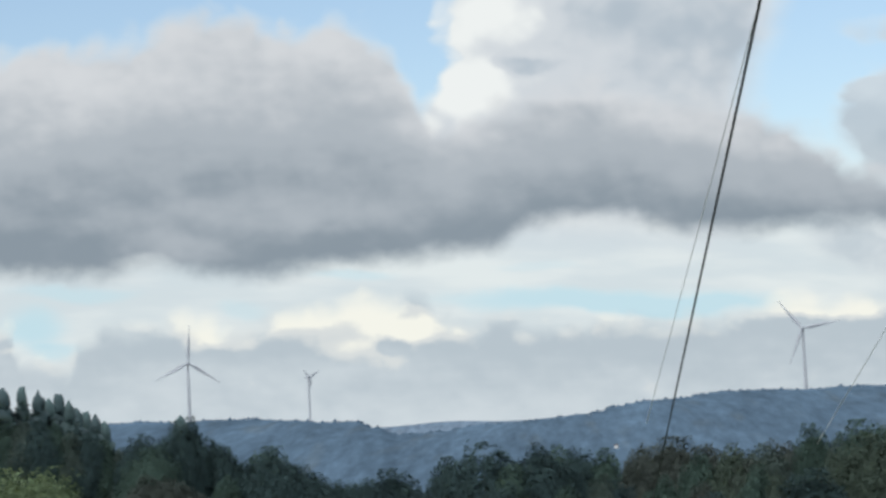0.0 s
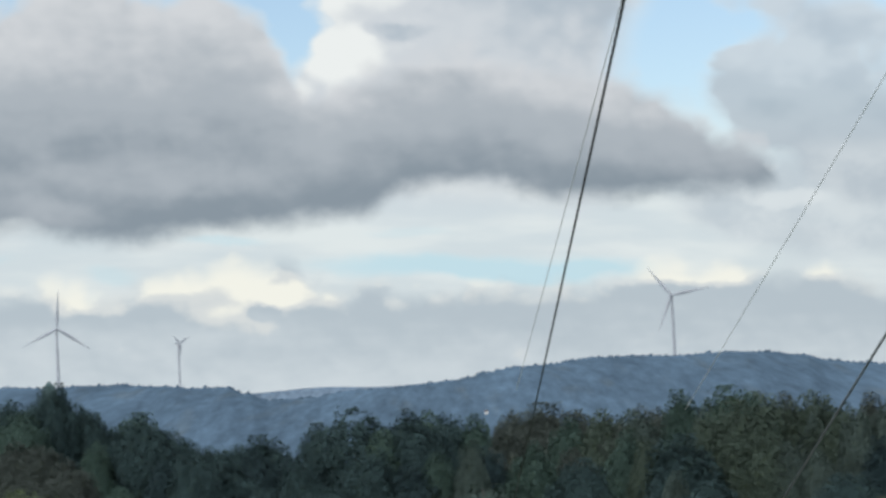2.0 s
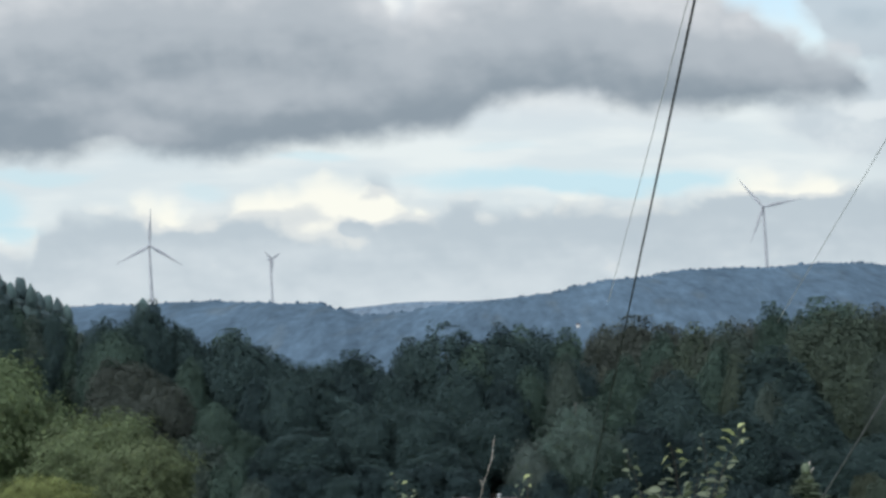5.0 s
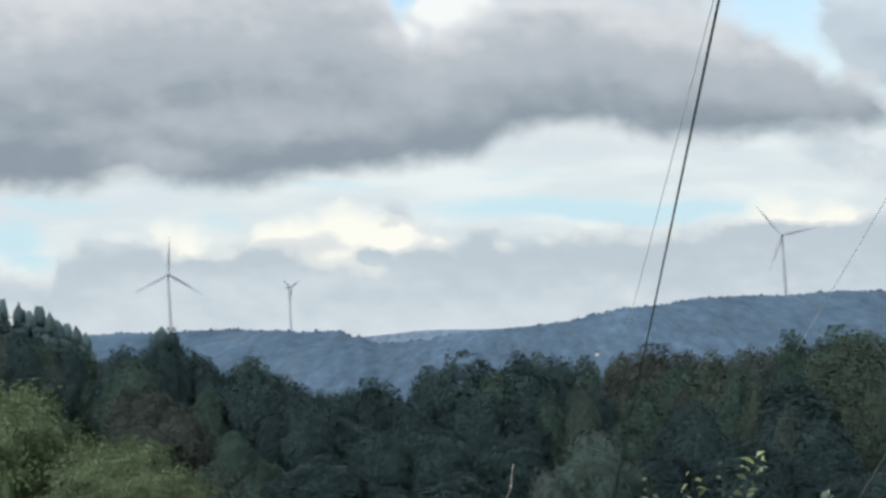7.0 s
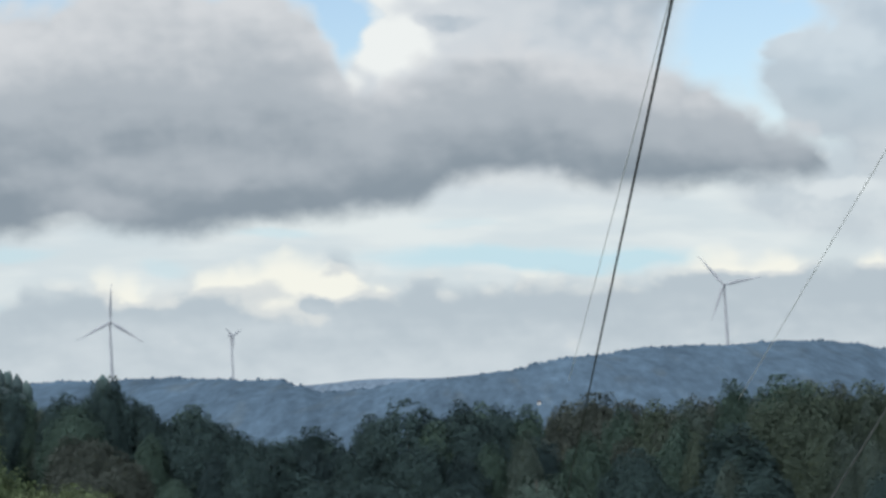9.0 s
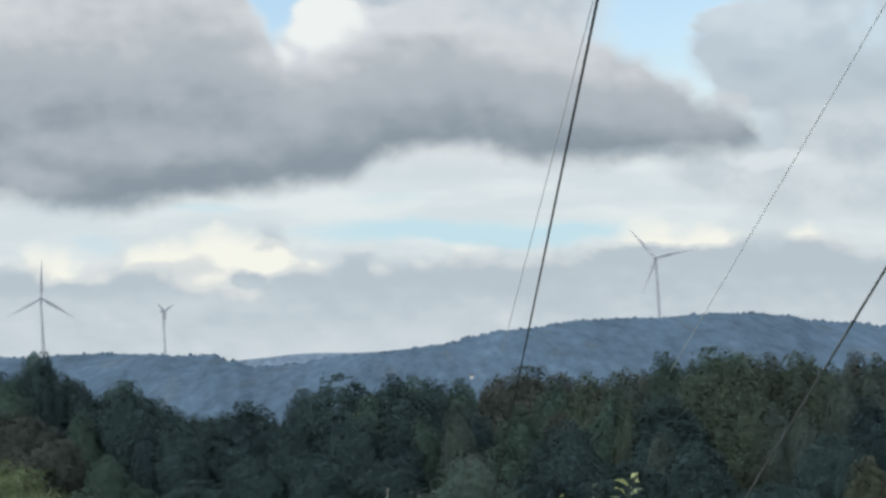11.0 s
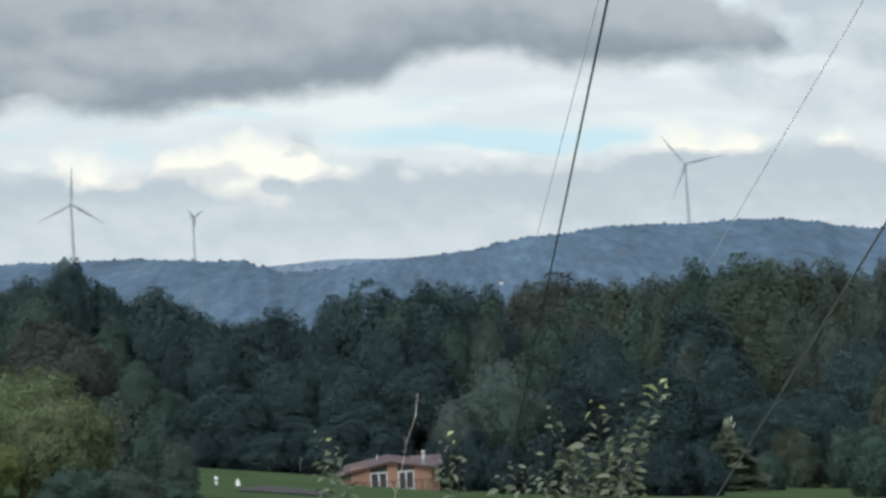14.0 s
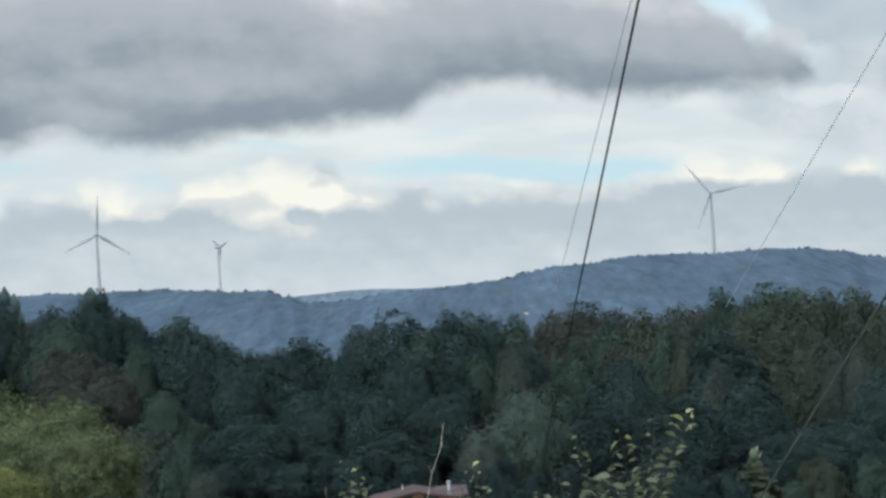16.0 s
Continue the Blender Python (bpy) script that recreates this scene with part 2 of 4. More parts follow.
    body = k.math("MULTIPLY_ADD", centred(streak), 1.3, k.math("MULTIPLY_ADD", sy, 0.0075, -4.55))
    body = mounds(sx, sy, k.math("MULTIPLY_ADD", billow, 0.35, k.math("MULTIPLY_ADD", fine_relief, 0.7, k.math("MULTIPLY_ADD", soft_relief, 1.2, body))), (900, 605, 200, 26, -0.25), (1180, 600, 160, 36, -0.2), (200, 600, 80, 40, -0.1), (520, 655, 200, 26, 0.2))
    low = k.mix(k.step(-0.3, 1.3, body), cl(189, 199, 208), cl(214, 221, 227))
    layer = over(layer, three(lit, low, cl(224, 226, 226), cl(255, 252, 241)), k.math("MULTIPLY", bank, 0.95))
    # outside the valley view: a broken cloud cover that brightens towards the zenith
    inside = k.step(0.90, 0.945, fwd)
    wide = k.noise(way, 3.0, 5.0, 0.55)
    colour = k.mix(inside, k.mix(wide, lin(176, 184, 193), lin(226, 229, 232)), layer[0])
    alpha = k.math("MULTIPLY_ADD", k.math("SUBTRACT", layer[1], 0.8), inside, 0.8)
    a, e = radians(SUN_AZ), radians(SUN_EL)
    to_sun = Vector((math.sin(a) * math.cos(e), math.cos(a) * math.cos(e), math.sin(e)))
    gain = k.math("MULTIPLY_ADD", k.step(0.24, 0.75, up), CLOUD_GAIN, 1.0)
    gain = k.math("MULTIPLY_ADD", k.step(-0.1, 1.0, k.dot(way, tuple(to_sun))), SUN_GLOW, gain)
    sky = k.add("ShaderNodeTexSky", sky_type="NISHITA")
    sky.sun_disc = False
    sky.sun_elevation, sky.sun_rotation = radians(SUN_EL), radians(SUN_AZ)
    clear = k.add("ShaderNodeBackground")
    k.plug(clear.inputs[0], sky.outputs[0])
    k.plug(clear.inputs[1], SKY_STRENGTH)
    cloud = k.add("ShaderNodeBackground")
    k.plug(cloud.inputs[0], colour)
    k.plug(cloud.inputs[1], gain)
    both = k.add("ShaderNodeMixShader")
    k.plug(both.inputs[0], alpha)
    k.plug(both.inputs[1], clear.outputs[0])
    k.plug(both.inputs[2], cloud.outputs[0])
    k.plug(k.add("ShaderNodeOutputWorld").inputs[0], both.outputs[0])
    sun = new("sun", bpy.data.lights.new("sun", "SUN"))
    sun.data.energy, sun.data.angle, sun.data.color = SUN_POWER, radians(14), (1.0, 0.95, 0.87)
    sun.matrix_world = look(to_sun * 100, (0, 0, 0))


build_sky()


# ---- materials ----
def surface(name, dark, light, rough=0.8, scale=4.0, fine=30.0, bump=0.2, metal=0.0, space="Object", spec=0.3):
    m = bpy.data.materials.new(name)
    m.use_nodes = True
    k = Nodes(m.node_tree)
    p = m.node_tree.nodes["Principled BSDF"]
    co = k.add("ShaderNodeTexCoord").outputs[space]
    big, small = k.noise(co, scale, 4.0, 0.6), k.noise(co, fine, 5.0, 0.6)
    f = k.math("MULTIPLY_ADD", small, 0.5, k.math("MULTIPLY", big, 0.6))
    k.plug(p.inputs["Base Color"], k.mix(k.step(0.3, 0.8, f), dark, light))
    p.inputs["Roughness"].default_value = rough
    p.inputs["Metallic"].default_value = metal
    p.inputs["Specular IOR Level"].default_value = spec
    if bump:
        b = k.add("ShaderNodeBump")
        k.plug(b.inputs["Height"], small)
        b.inputs["Strength"].default_value = bump
        k.plug(p.inputs["Normal"], b.outputs[0])
    return m


def foliage(name, gain=1.0, through_light=0.5, spread=0.45, gloss=0.1, tone=(1.06, 1.0, 0.72), patchy=0.28, mottle=0.0, stretch=1.0):
    """Leaves: the tree's own colour, varied leaf clump by leaf clump and over the crown."""
    m = bpy.data.materials.new(name)
    m.use_nodes = True
    k = Nodes(m.node_tree)
    p = m.node_tree.nodes["Principled BSDF"]
    own = k.add("ShaderNodeObjectInfo").outputs["Color"]
    isle = k.add("ShaderNodeNewGeometry").outputs["Random Per Island"]
    co = k.add("ShaderNodeTexCoord").outputs["Object"]
    if stretch != 1.0:
        longer = k.add("ShaderNodeVectorMath", operation="MULTIPLY")
        k.plug(longer.inputs[0], co)
        longer.inputs[1].default_value = (1.0, stretch, 1.0)
        co = longer.outputs[0]
    patch = k.noise(co, patchy, 3.0, 0.6)
    v = k.math("MULTIPLY_ADD", isle, spread, 1.0 - spread * 0.5)
    v = k.math("MULTIPLY", v, k.math("MULTIPLY_ADD", patch, 0.8, 0.6))
    v = k.math("MULTIPLY", v, gain)
    if mottle:
        v = k.math("MULTIPLY", v, k.math("MULTIPLY_ADD", k.noise(co, mottle, 3.0, 0.7), 1.3, 0.35))
    scaled = k.add("ShaderNodeVectorMath", operation="SCALE")
    k.plug(scaled.inputs[0], own)
    k.plug(scaled.inputs["Scale"], v)
    warm = k.add("ShaderNodeVectorMath", operation="MULTIPLY")
    k.plug(warm.inputs[0], scaled.outputs[0])
    warm.inputs[1].default_value = tone
    col = k.mix(k.step(0.55, 0.8, k.noise(co, patchy * 3, 2.0, 0.5)), scaled.outputs[0], warm.outputs[0])
    k.plug(p.inputs["Base Color"], col)
    p.inputs["Roughness"].default_value = 0.6
    p.inputs["Specular IOR Level"].default_value = gloss
    t = k.add("ShaderNodeBsdfTranslucent")
    k.plug(t.inputs[0], col)
    mx = k.add("ShaderNodeMixShader")
    k.plug(mx.inputs[0], through_light)
    k.plug(mx.inputs[1], p.outputs[0])
    k.plug(mx.inputs[2], t.outputs[0])
    k.plug(m.node_tree.nodes["Material Output"].inputs[0], mx.outputs[0])
    return m


LEAVES = foliage("tree_leaves", 0.94, 0.35, 0.3, 0.03, (1.05, 1.0, 0.78))
NEAR_LEAVES = foliage("slope_leaves", 1.1, 0.4, 0.8, 0.12, (1.14, 1.03, 0.7), 0.5, 1.1)
NEEDLES = foliage("needles", 1.0, 0.1, 0.5, 0.15)
SHRUB_LEAVES = foliage("shrub_leaves", 1.0, 0.35, 0.7, 0.5)
BARK = surface("bark", (0.035, 0.028, 0.022), (0.12, 0.10, 0.085), 0.9, 1.5, 14.0, 0.6)
PALE_BARK = surface("pale_bark", (0.22, 0.20, 0.17), (0.5, 0.47, 0.42), 0.85, 2.0, 20.0, 0.4)
TWIG_BARK = surface("twig_bark", (0.022, 0.020, 0.015), (0.060, 0.050, 0.040), 0.8, 9.0, 80.0, 0.4)
LAWN = surface("grass", (0.027, 0.043, 0.020), (0.046, 0.070, 0.035), 0.95, 0.25, 5.0, 0.5, spec=0.0)
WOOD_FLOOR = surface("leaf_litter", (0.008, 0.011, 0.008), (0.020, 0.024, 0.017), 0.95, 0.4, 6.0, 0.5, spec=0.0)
GRAVEL = surface("drive_gravel", (0.03, 0.03, 0.032), (0.075, 0.074, 0.074), 0.95, 0.8, 18.0, 0.6, spec=0.0)
CABLE = surface("cable_jacket", (0.009, 0.010, 0.011), (0.024, 0.025, 0.027), 0.6, 0.5, 4.0, 0.0)
GREY_CABLE = surface("grey_cable_jacket", (0.085, 0.092, 0.10), (0.16, 0.168, 0.178), 0.6, 0.5, 4.0, 0.0)
BARE_WIRE = surface("aluminium_wire", (0.62, 0.63, 0.64), (0.72, 0.72, 0.73), 0.6, 0.2, 2.0, 0.0, 0.0)
TOWER = surface("turbine_paint", (0.25, 0.265, 0.285), (0.32, 0.335, 0.355), 0.5, 0.05, 0.6, 0.0)
CLADDING = surface("salmon_cladding", (0.20, 0.112, 0.076), (0.27, 0.158, 0.108), 0.8, 0.8, 9.0, 0.15)
SHINGLE = surface("shingle", (0.045, 0.037, 0.039), (0.105, 0.084, 0.086), 0.95, 0.7, 6.0, 0.5, spec=0.05)
TRIM = surface("white_trim", (0.36, 0.37, 0.37), (0.52, 0.53, 0.52), 0.6, 2.0, 15.0, 0.05)
STAIN = surface("red_stained_wood", (0.035, 0.019, 0.016), (0.085, 0.045, 0.036), 0.75, 1.5, 20.0, 0.3)
STEEL = surface("galvanised_steel", (0.25, 0.26, 0.27), (0.40, 0.41, 0.42), 0.5, 4.0, 30.0, 0.05, 0.6)
STONEWHITE = surface("white_concrete", (0.38, 0.38, 0.36), (0.58, 0.58, 0.55), 0.8, 6.0, 40.0, 0.2)
CURTAIN = surface("dark_room", (0.02, 0.022, 0.025), (0.07, 0.07, 0.07), 0.9, 1.0, 8.0, 0.0)
GLASS = surface("window_glass", (0.03, 0.035, 0.04), (0.05, 0.055, 0.06), 0.08, 1.0, 4.0, 0.0, 0.0, "Object", 0.8)
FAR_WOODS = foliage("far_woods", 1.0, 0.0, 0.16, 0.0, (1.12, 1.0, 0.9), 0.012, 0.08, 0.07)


# ---- mesh helpers ----
def raw(name, verts, faces, material, flat=True):
    me = bpy.data.meshes.new(name)
    me.from_pydata([tuple(map(float, v)) for v in verts], [], faces)
    me.materials.append(material)
    if not flat:
        me.polygons.foreach_set("use_smooth", [True] * len(me.polygons))
    me.update()
    return me


def part(name, bm, material, parent, label=""):
    """Links a bmesh (or a mesh) as one mesh object under a thing or a part."""
    if isinstance(bm, bmesh.types.BMesh):
        me = bpy.data.meshes.new(name)
        bm.to_mesh(me)
        bm.free()
        me.materials.append(material)
    else:
        me = bm
    ob = new(name, me)
    ob.parent = parent
    return tagged(ob, label)


def box(bm, x0, x1, y0, y1, z0, z1, bevel=0.0):
    geo = bmesh.ops.create_cube(bm, size=1, matrix=Matrix.LocRotScale(
        ((x0 + x1) / 2, (y0 + y1) / 2, (z0 + z1) / 2), None, (x1 - x0, y1 - y0, z1 - z0)))
    if bevel:
        edges = list({e for v in geo["verts"] for e in v.link_edges})
        bmesh.ops.bevel(bm, geom=edges, offset=bevel, segments=1, affect="EDGES")
    return bm


def boxed(*args, **kw):
    return box(bmesh.new(), *args, **kw)


def tube(path, radii, sides=7, cap=True):
    """Vertices and faces of a tapered tube along a path."""
    verts, faces = [], []
    n = len(path)
    side = None
    for i, p in enumerate(path):
        d = (path[min(i + 1, n - 1)] - path[max(i - 1, 0)]).normalized()
        if side is None:
            side = d.orthogonal().normalized()
        side = (side - d * side.dot(d)).normalized()
        other = d.cross(side)
        for j in range(sides):
            a = math.tau * j / sides
            verts.append(p + (side * math.cos(a) + other * math.sin(a)) * radii[i])
    for i in range(n - 1):
        for j in range(sides):
            a, b = i * sides + j, i * sides + (j + 1) % sides
            faces.append((a, b, b + sides, a + sides))
    if cap:
        faces.append(tuple(range(sides))[::-1])
        faces.append(tuple((n - 1) * sides + j for j in range(sides)))
    return verts, faces


def joined(pieces):
    verts, faces = [], []
    for v, f in pieces:
        o = len(verts)
        verts += list(v)
        faces += [tuple(i + o for i in q) for q in f]
    return verts, faces


# ---- the lie of the land ----
def profile(az, points):
    for (a, x), (b, y) in zip(points, points[1:]):
        if az <= b:
            return x + (y - x) * smooth(a, b, max(az, a))
    return points[-1][1]


NEAR_RIDGE = [(-40, 0.66), (-16, 0.91), (-12, 0.89), (-10.2, 0.90), (-9.3, 0.93), (-8.5, 0.87), (-7.7, 0.89), (-6.9, 0.87),
              (-5.9, 0.80), (-5.3, 0.73), (-4.5, 0.71), (-4.0, 0.54), (-3.5, 0.36), (-2.5, 0.38), (-1.76, 0.49), (-1.0, 0.49),
              (-0.2, 0.54), (0.7, 0.62), (1.13, 0.65), (1.3, 0.74), (2.24, 0.85), (2.9, 0.87), (3.8, 0.96), (4.9, 0.96),
              (5.7, 0.91), (6.8, 0.94), (7.85, 0.89), (8.7, 0.78), (9.2, 0.63), (10.0, 0.54), (10.8, 0.41), (14, 0.26), (40, 0.26)]
CREST, FAR_CREST = 3300.0, 4350.0


def ground_z(r, az):
    """Height of the ground at a level distance and a bearing."""
    a = max(-14.0, min(14.0, az))
    slope = -(min(r, 262.0) / 232.0) * (16.9 + (0.5 if a < 0 else 0.25) * a)
    z = slope
    if r < 400:
        x, y = r * math.sin(radians(az)), r * math.cos(radians(az))
        z -= 2.3 * math.exp(-((x + 5.0) ** 2 + (y - 190.0) ** 2) / 170.0)
        z += 0.25 * noise.noise((x * 0.03, y * 0.03, 1.0)) * smooth(10, 60, r)
    z += smooth(265, 330, r) * 8.0 * smooth(-7.0, -12.0, az)
    valley = -70.0 - z
    z += valley * smooth(380, 1100, r)
    if r > 1500:
        top = EYE.z + CREST * math.tan(radians(profile(az, NEAR_RIDGE)))
        lump = 9.0 * noise.noise((az * 1.0, r * 0.0011, 4.0)) * smooth(3250, 2900, r)
        up = smooth(1700, CREST, r) ** 0.8
        down = 1.0 - 0.5 * smooth(CREST + 60, CREST + 600, r)
        z = z + (top - z) * up * down + lump * up
        far_top = EYE.z + FAR_CREST * math.tan(radians(0.60 + 0.03 * math.sin(az * 2.0)))
        far_top *= smooth(-7.5, -5.5, az) * (1 - smooth(0.0, 3.0, az))
        z = max(z, far_top * smooth(3700, FAR_CREST, r) - 60 * (1 - smooth(3700, FAR_CREST, r)))
    return z


def on_ground(az, r, lift=0.0):
    a = radians(az)
    return Vector((r * math.sin(a), r * math.cos(a), ground_z(r, az) + lift))


def build_ground():
    bearings = [-180 + 6 * i for i in range(27)] + [-17 + 0.25 * i for i in range(137)] + [18 + 6 * i for i in range(27)]
    reaches = [0.6, 2, 4, 8, 12, 18, 26, 36, 48, 60, 75, 90] + [100 + 10 * i for i in range(31)] + \
              [430, 480, 550, 650, 800, 1000, 1250, 1500] + [1700 + 66.67 * i for i in range(25)] + \
              [3400, 3550, 3700] + [3800 + 91.7 * i for i in range(7)] + [4450, 4600, 4900]
    verts = [(0, 0, 0)]
    for r in reaches:
        verts += [on_ground(b, r) for b in bearings]
    nb, faces = len(bearings), []
    for j in range(nb):
        faces.append((0, 1 + (j + 1) % nb, 1 + j))
    for i in range(len(reaches) - 1):
        for j in range(nb):
            a, b = 1 + i * nb + j, 1 + i * nb + (j + 1) % nb
            faces.append((a, b, b + nb, a + nb))
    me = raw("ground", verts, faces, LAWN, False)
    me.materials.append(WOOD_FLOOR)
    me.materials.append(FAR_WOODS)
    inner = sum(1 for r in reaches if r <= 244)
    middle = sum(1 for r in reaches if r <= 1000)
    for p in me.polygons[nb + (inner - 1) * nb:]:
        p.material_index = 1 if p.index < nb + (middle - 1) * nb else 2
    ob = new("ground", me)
    # the far ground carries the same painted haze as the ridge woods
    ob.color = (*RIDGE_HAZE_TINT, 1)
    tagged(ob, "grassy hillside falling to a wooded valley", "ground", kind="structure")


build_ground()


def build_drive():
    verts, faces = [], []
    rows = [(108, -4.9, -2.7), (113, -4.8, -2.9), (118, -4.6, -3.1), (122, -4.4, -3.4), (125, -4.1, -3.7)]
    for r, a, b in rows:
        for i in range(9):
            verts.append(on_ground(a + (b - a) * i / 8, r, 0.05))
    for i in range(len(rows) - 1):
        for j in range(8):
            a = i * 9 + j
            faces.append((a, a + 1, a + 10, a + 9))
    tagged(new("drive", raw("drive", verts, faces, GRAVEL, False)), "grey gravel drive on the lawn", "drive", kind="structure")


build_drive()


# ---- woods on the far ridges ----
def leaf_quads(points, normals, sizes, rng, stretch=1.3, fold=0.25):
    """Folded leaf clumps: each four corners and a fold, facing out of the crown with a free turn."""
    n = len(points)
    nor = normals + rng.normal(0, 0.5, (n, 3))
    nor /= np.linalg.norm(nor, axis=1)[:, None] + 1e-9
    ref = rng.normal(0, 1, (n, 3))
    a = np.cross(nor, ref)
    a /= np.linalg.norm(a, axis=1)[:, None] + 1e-9
    b = np.cross(nor, a)
    s = sizes[:, None]
    v = np.stack([points - a * s * stretch, points - b * s * 0.6 + nor * s * fold,
                  points + a * s * stretch, points + b * s * 0.6 + nor * s * fold], 1).reshape(-1, 3)
    i = np.arange(n) * 4
    f = np.concatenate([np.stack([i, i + 1, i + 2], 1), np.stack([i, i + 2, i + 3], 1)])
    return v, f


def mesh_arrays(name, v, f, material, normals=None):
    me = bpy.data.meshes.new(name)
    me.vertices.add(len(v))
    me.vertices.foreach_set("co", np.asarray(v, dtype=np.float32).ravel())
    me.loops.add(len(f) * 3)
    me.loops.foreach_set("vertex_index", np.asarray(f, dtype=np.int32).ravel())
    me.polygons.add(len(f))
    me.polygons.foreach_set("loop_start", np.arange(len(f), dtype=np.int32) * 3)
    me.materials.append(material)
    me.update(calc_edges=True)
    if normals is not None:
        me.polygons.foreach_set("use_smooth", np.ones(len(f), dtype=bool))
        n = normals / (np.linalg.norm(normals, axis=1)[:, None] + 1e-9)
        me.normals_split_custom_set_from_vertices(n.tolist())
    return me


def ball(level=1):
    bm = bmesh.new()
    bmesh.ops.create_icosphere(bm, subdivisions=level, radius=1.0)
    v = np.array([q.co[:] for q in bm.verts])
    f = np.array([[q.index for q in p.verts] for p in bm.faces])
    bm.free()
    return v, f


BALL1, BALL2, BALL3 = ball(1), ball(2), ball(4)


def far_canopy(name, label, spots, size, seed, tint, tall=(0.2, 0.38)):
    rng = np.random.default_rng(seed)
    bv, bf = BALL1
    vs, fs = [], []
    for i, p in enumerate(spots):
        s = size * rng.uniform(0.6, 1.3)
        wob = 1 + rng.normal(0, 0.16, (len(bv), 1))
        v = bv * wob * np.array([s * 0.95, s * 0.95, s * rng.uniform(*tall)]) + np.array(p)
        vs.append(v)
        fs.append(bf + i * len(bv))
    me = mesh_arrays(name, np.concatenate(vs), np.concatenate(fs), FAR_WOODS)
    me.polygons.foreach_set("use_smooth", [True] * len(me.polygons))
    ob = new(name, me)
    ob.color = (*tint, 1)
    tagged(ob, label, "woods", kind="stuff")


def canopy_sheet(name, label, reach, first, n, tint, rng):
    """A wood seen from afar: one lumpy sheet of tree tops over the ground."""
    verts, faces = [], []
    for r in reach:
        for j in range(n):
            p = on_ground(first + 0.06 * j, r)
            b = first + 0.06 * j
            lump = noise.noise((b * 7.5, r * 0.012, 2.0)) * 0.5 + noise.noise((b * 2.2, r * 0.005, 7.0)) * 0.6
            p.z += 4.0 + lump
            verts.append(p)
    for i in range(len(reach) - 1):
        for j in range(n - 1):
            a = i * n + j
            faces.append((a, a + 1, a + n + 1, a + n))
    ob = new(name, raw(name, verts, faces, FAR_WOODS, False))
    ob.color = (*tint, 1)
    tagged(ob, label, "woods", kind="stuff")


def far_woods():
    rng = np.random.default_rng(5)
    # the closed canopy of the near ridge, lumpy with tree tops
    canopy_sheet("ridge_woods", "mixed woods covering the distant ridge, blue haze in their colour",
                 [1700 + 35 * i for i in range(20)] + [2400 + 9 * i for i in range(104)], -13.6, 454, RIDGE_HAZE_TINT, rng)
    canopy_sheet("distant_woods", "woods on a farther ridge, pale haze in their colour", [3800 + 14 * i for i in range(41)], -7.5, 180, FAR_HAZE_TINT, rng)
    # single taller trees along the crest
    crest = [on_ground(a, CREST + rng.uniform(-15, 5), rng.uniform(1.0, 4.6)) for a in rng.uniform(-12.5, 11.8, 800)]
    far_canopy("crest_trees", "uneven line of trees along the ridge crest", crest, 2.5, 8, RIDGE_HAZE_TINT, (0.6, 1.3))


far_woods()


def on_ridge(az, el):
    """Where a line of sight first meets the far slope, just above its trees."""
    for r in range(1750, 3300, 5):
        if ground_z(r, az) + 6.0 >= EYE.z + r * math.tan(radians(el)):
            return r
    return 2600


def far_house(az, el):
    root = new("far_house")
    r = on_ridge(az, el)
    root.matrix_basis = Matrix.LocRotScale(on_ground(az, r, 0.0), Euler((0, 0, radians(25))), (0.5, 0.5, 0.78))
    part("wall", boxed(-3.0, 3.0, -2.5, 2.5, -1, 8.5), STONEWHITE, root)
    bm = bmesh.new()
    vs = [bm.verts.new((x, y, z)) for x in (-3.4, 3.4) for y, z in ((-3.0, 8.5), (0, 10.6), (3.0, 8.5))]
    for q in ((0, 1, 2), (5, 4, 3), (0, 3, 4, 1), (1, 4, 5, 2), (2, 5, 3, 0)):
        bm.faces.new([vs[j] for j in q])
    part("roof", bm, SHINGLE, root)
    tagged(root, "tiny white house among the woods of the ridge", "house")


far_house(1.42, -0.08)


# ---- wind turbines ----
def blade_mesh(length):
    """One blade along +z from the hub's middle, thick root to a fine swept tip."""
    secs, sides = [], 8
    verts, faces = [], []
    for i in range(12):
        t = i / 11
        z = 1.2 + t * (length - 1.2)
        chord = 2.4 if t < 0.04 else (2.4 + 2.0 * smooth(0.04, 0.2, t)) * (1 - 0.86 * smooth(0.15, 1.05, t))
        thick = chord * (1.0 - 0.8 * smooth(0.03, 0.25, t))
        twist = radians(16 * (1 - t))
        for j in range(sides):
            a = math.tau * j / sides
            x, y = math.cos(a) * chord / 2 - chord * 0.15 * t, math.sin(a) * thick / 2
            verts.append((x * math.cos(twist) - y * math.sin(twist), x * math.sin(twist) + y * math.cos(twist) - 1.5 * t * t, z))
    for i in range(11):
        for j in range(sides):
            a, b = i * sides + j, i * sides + (j + 1) % sides
            faces.append((a, b, b + sides, a + sides))
    faces.append(tuple(11 * sides + j for j in range(sides)))
    return raw("blade", verts, faces, TOWER, False)


BLADE = blade_mesh(50.0)


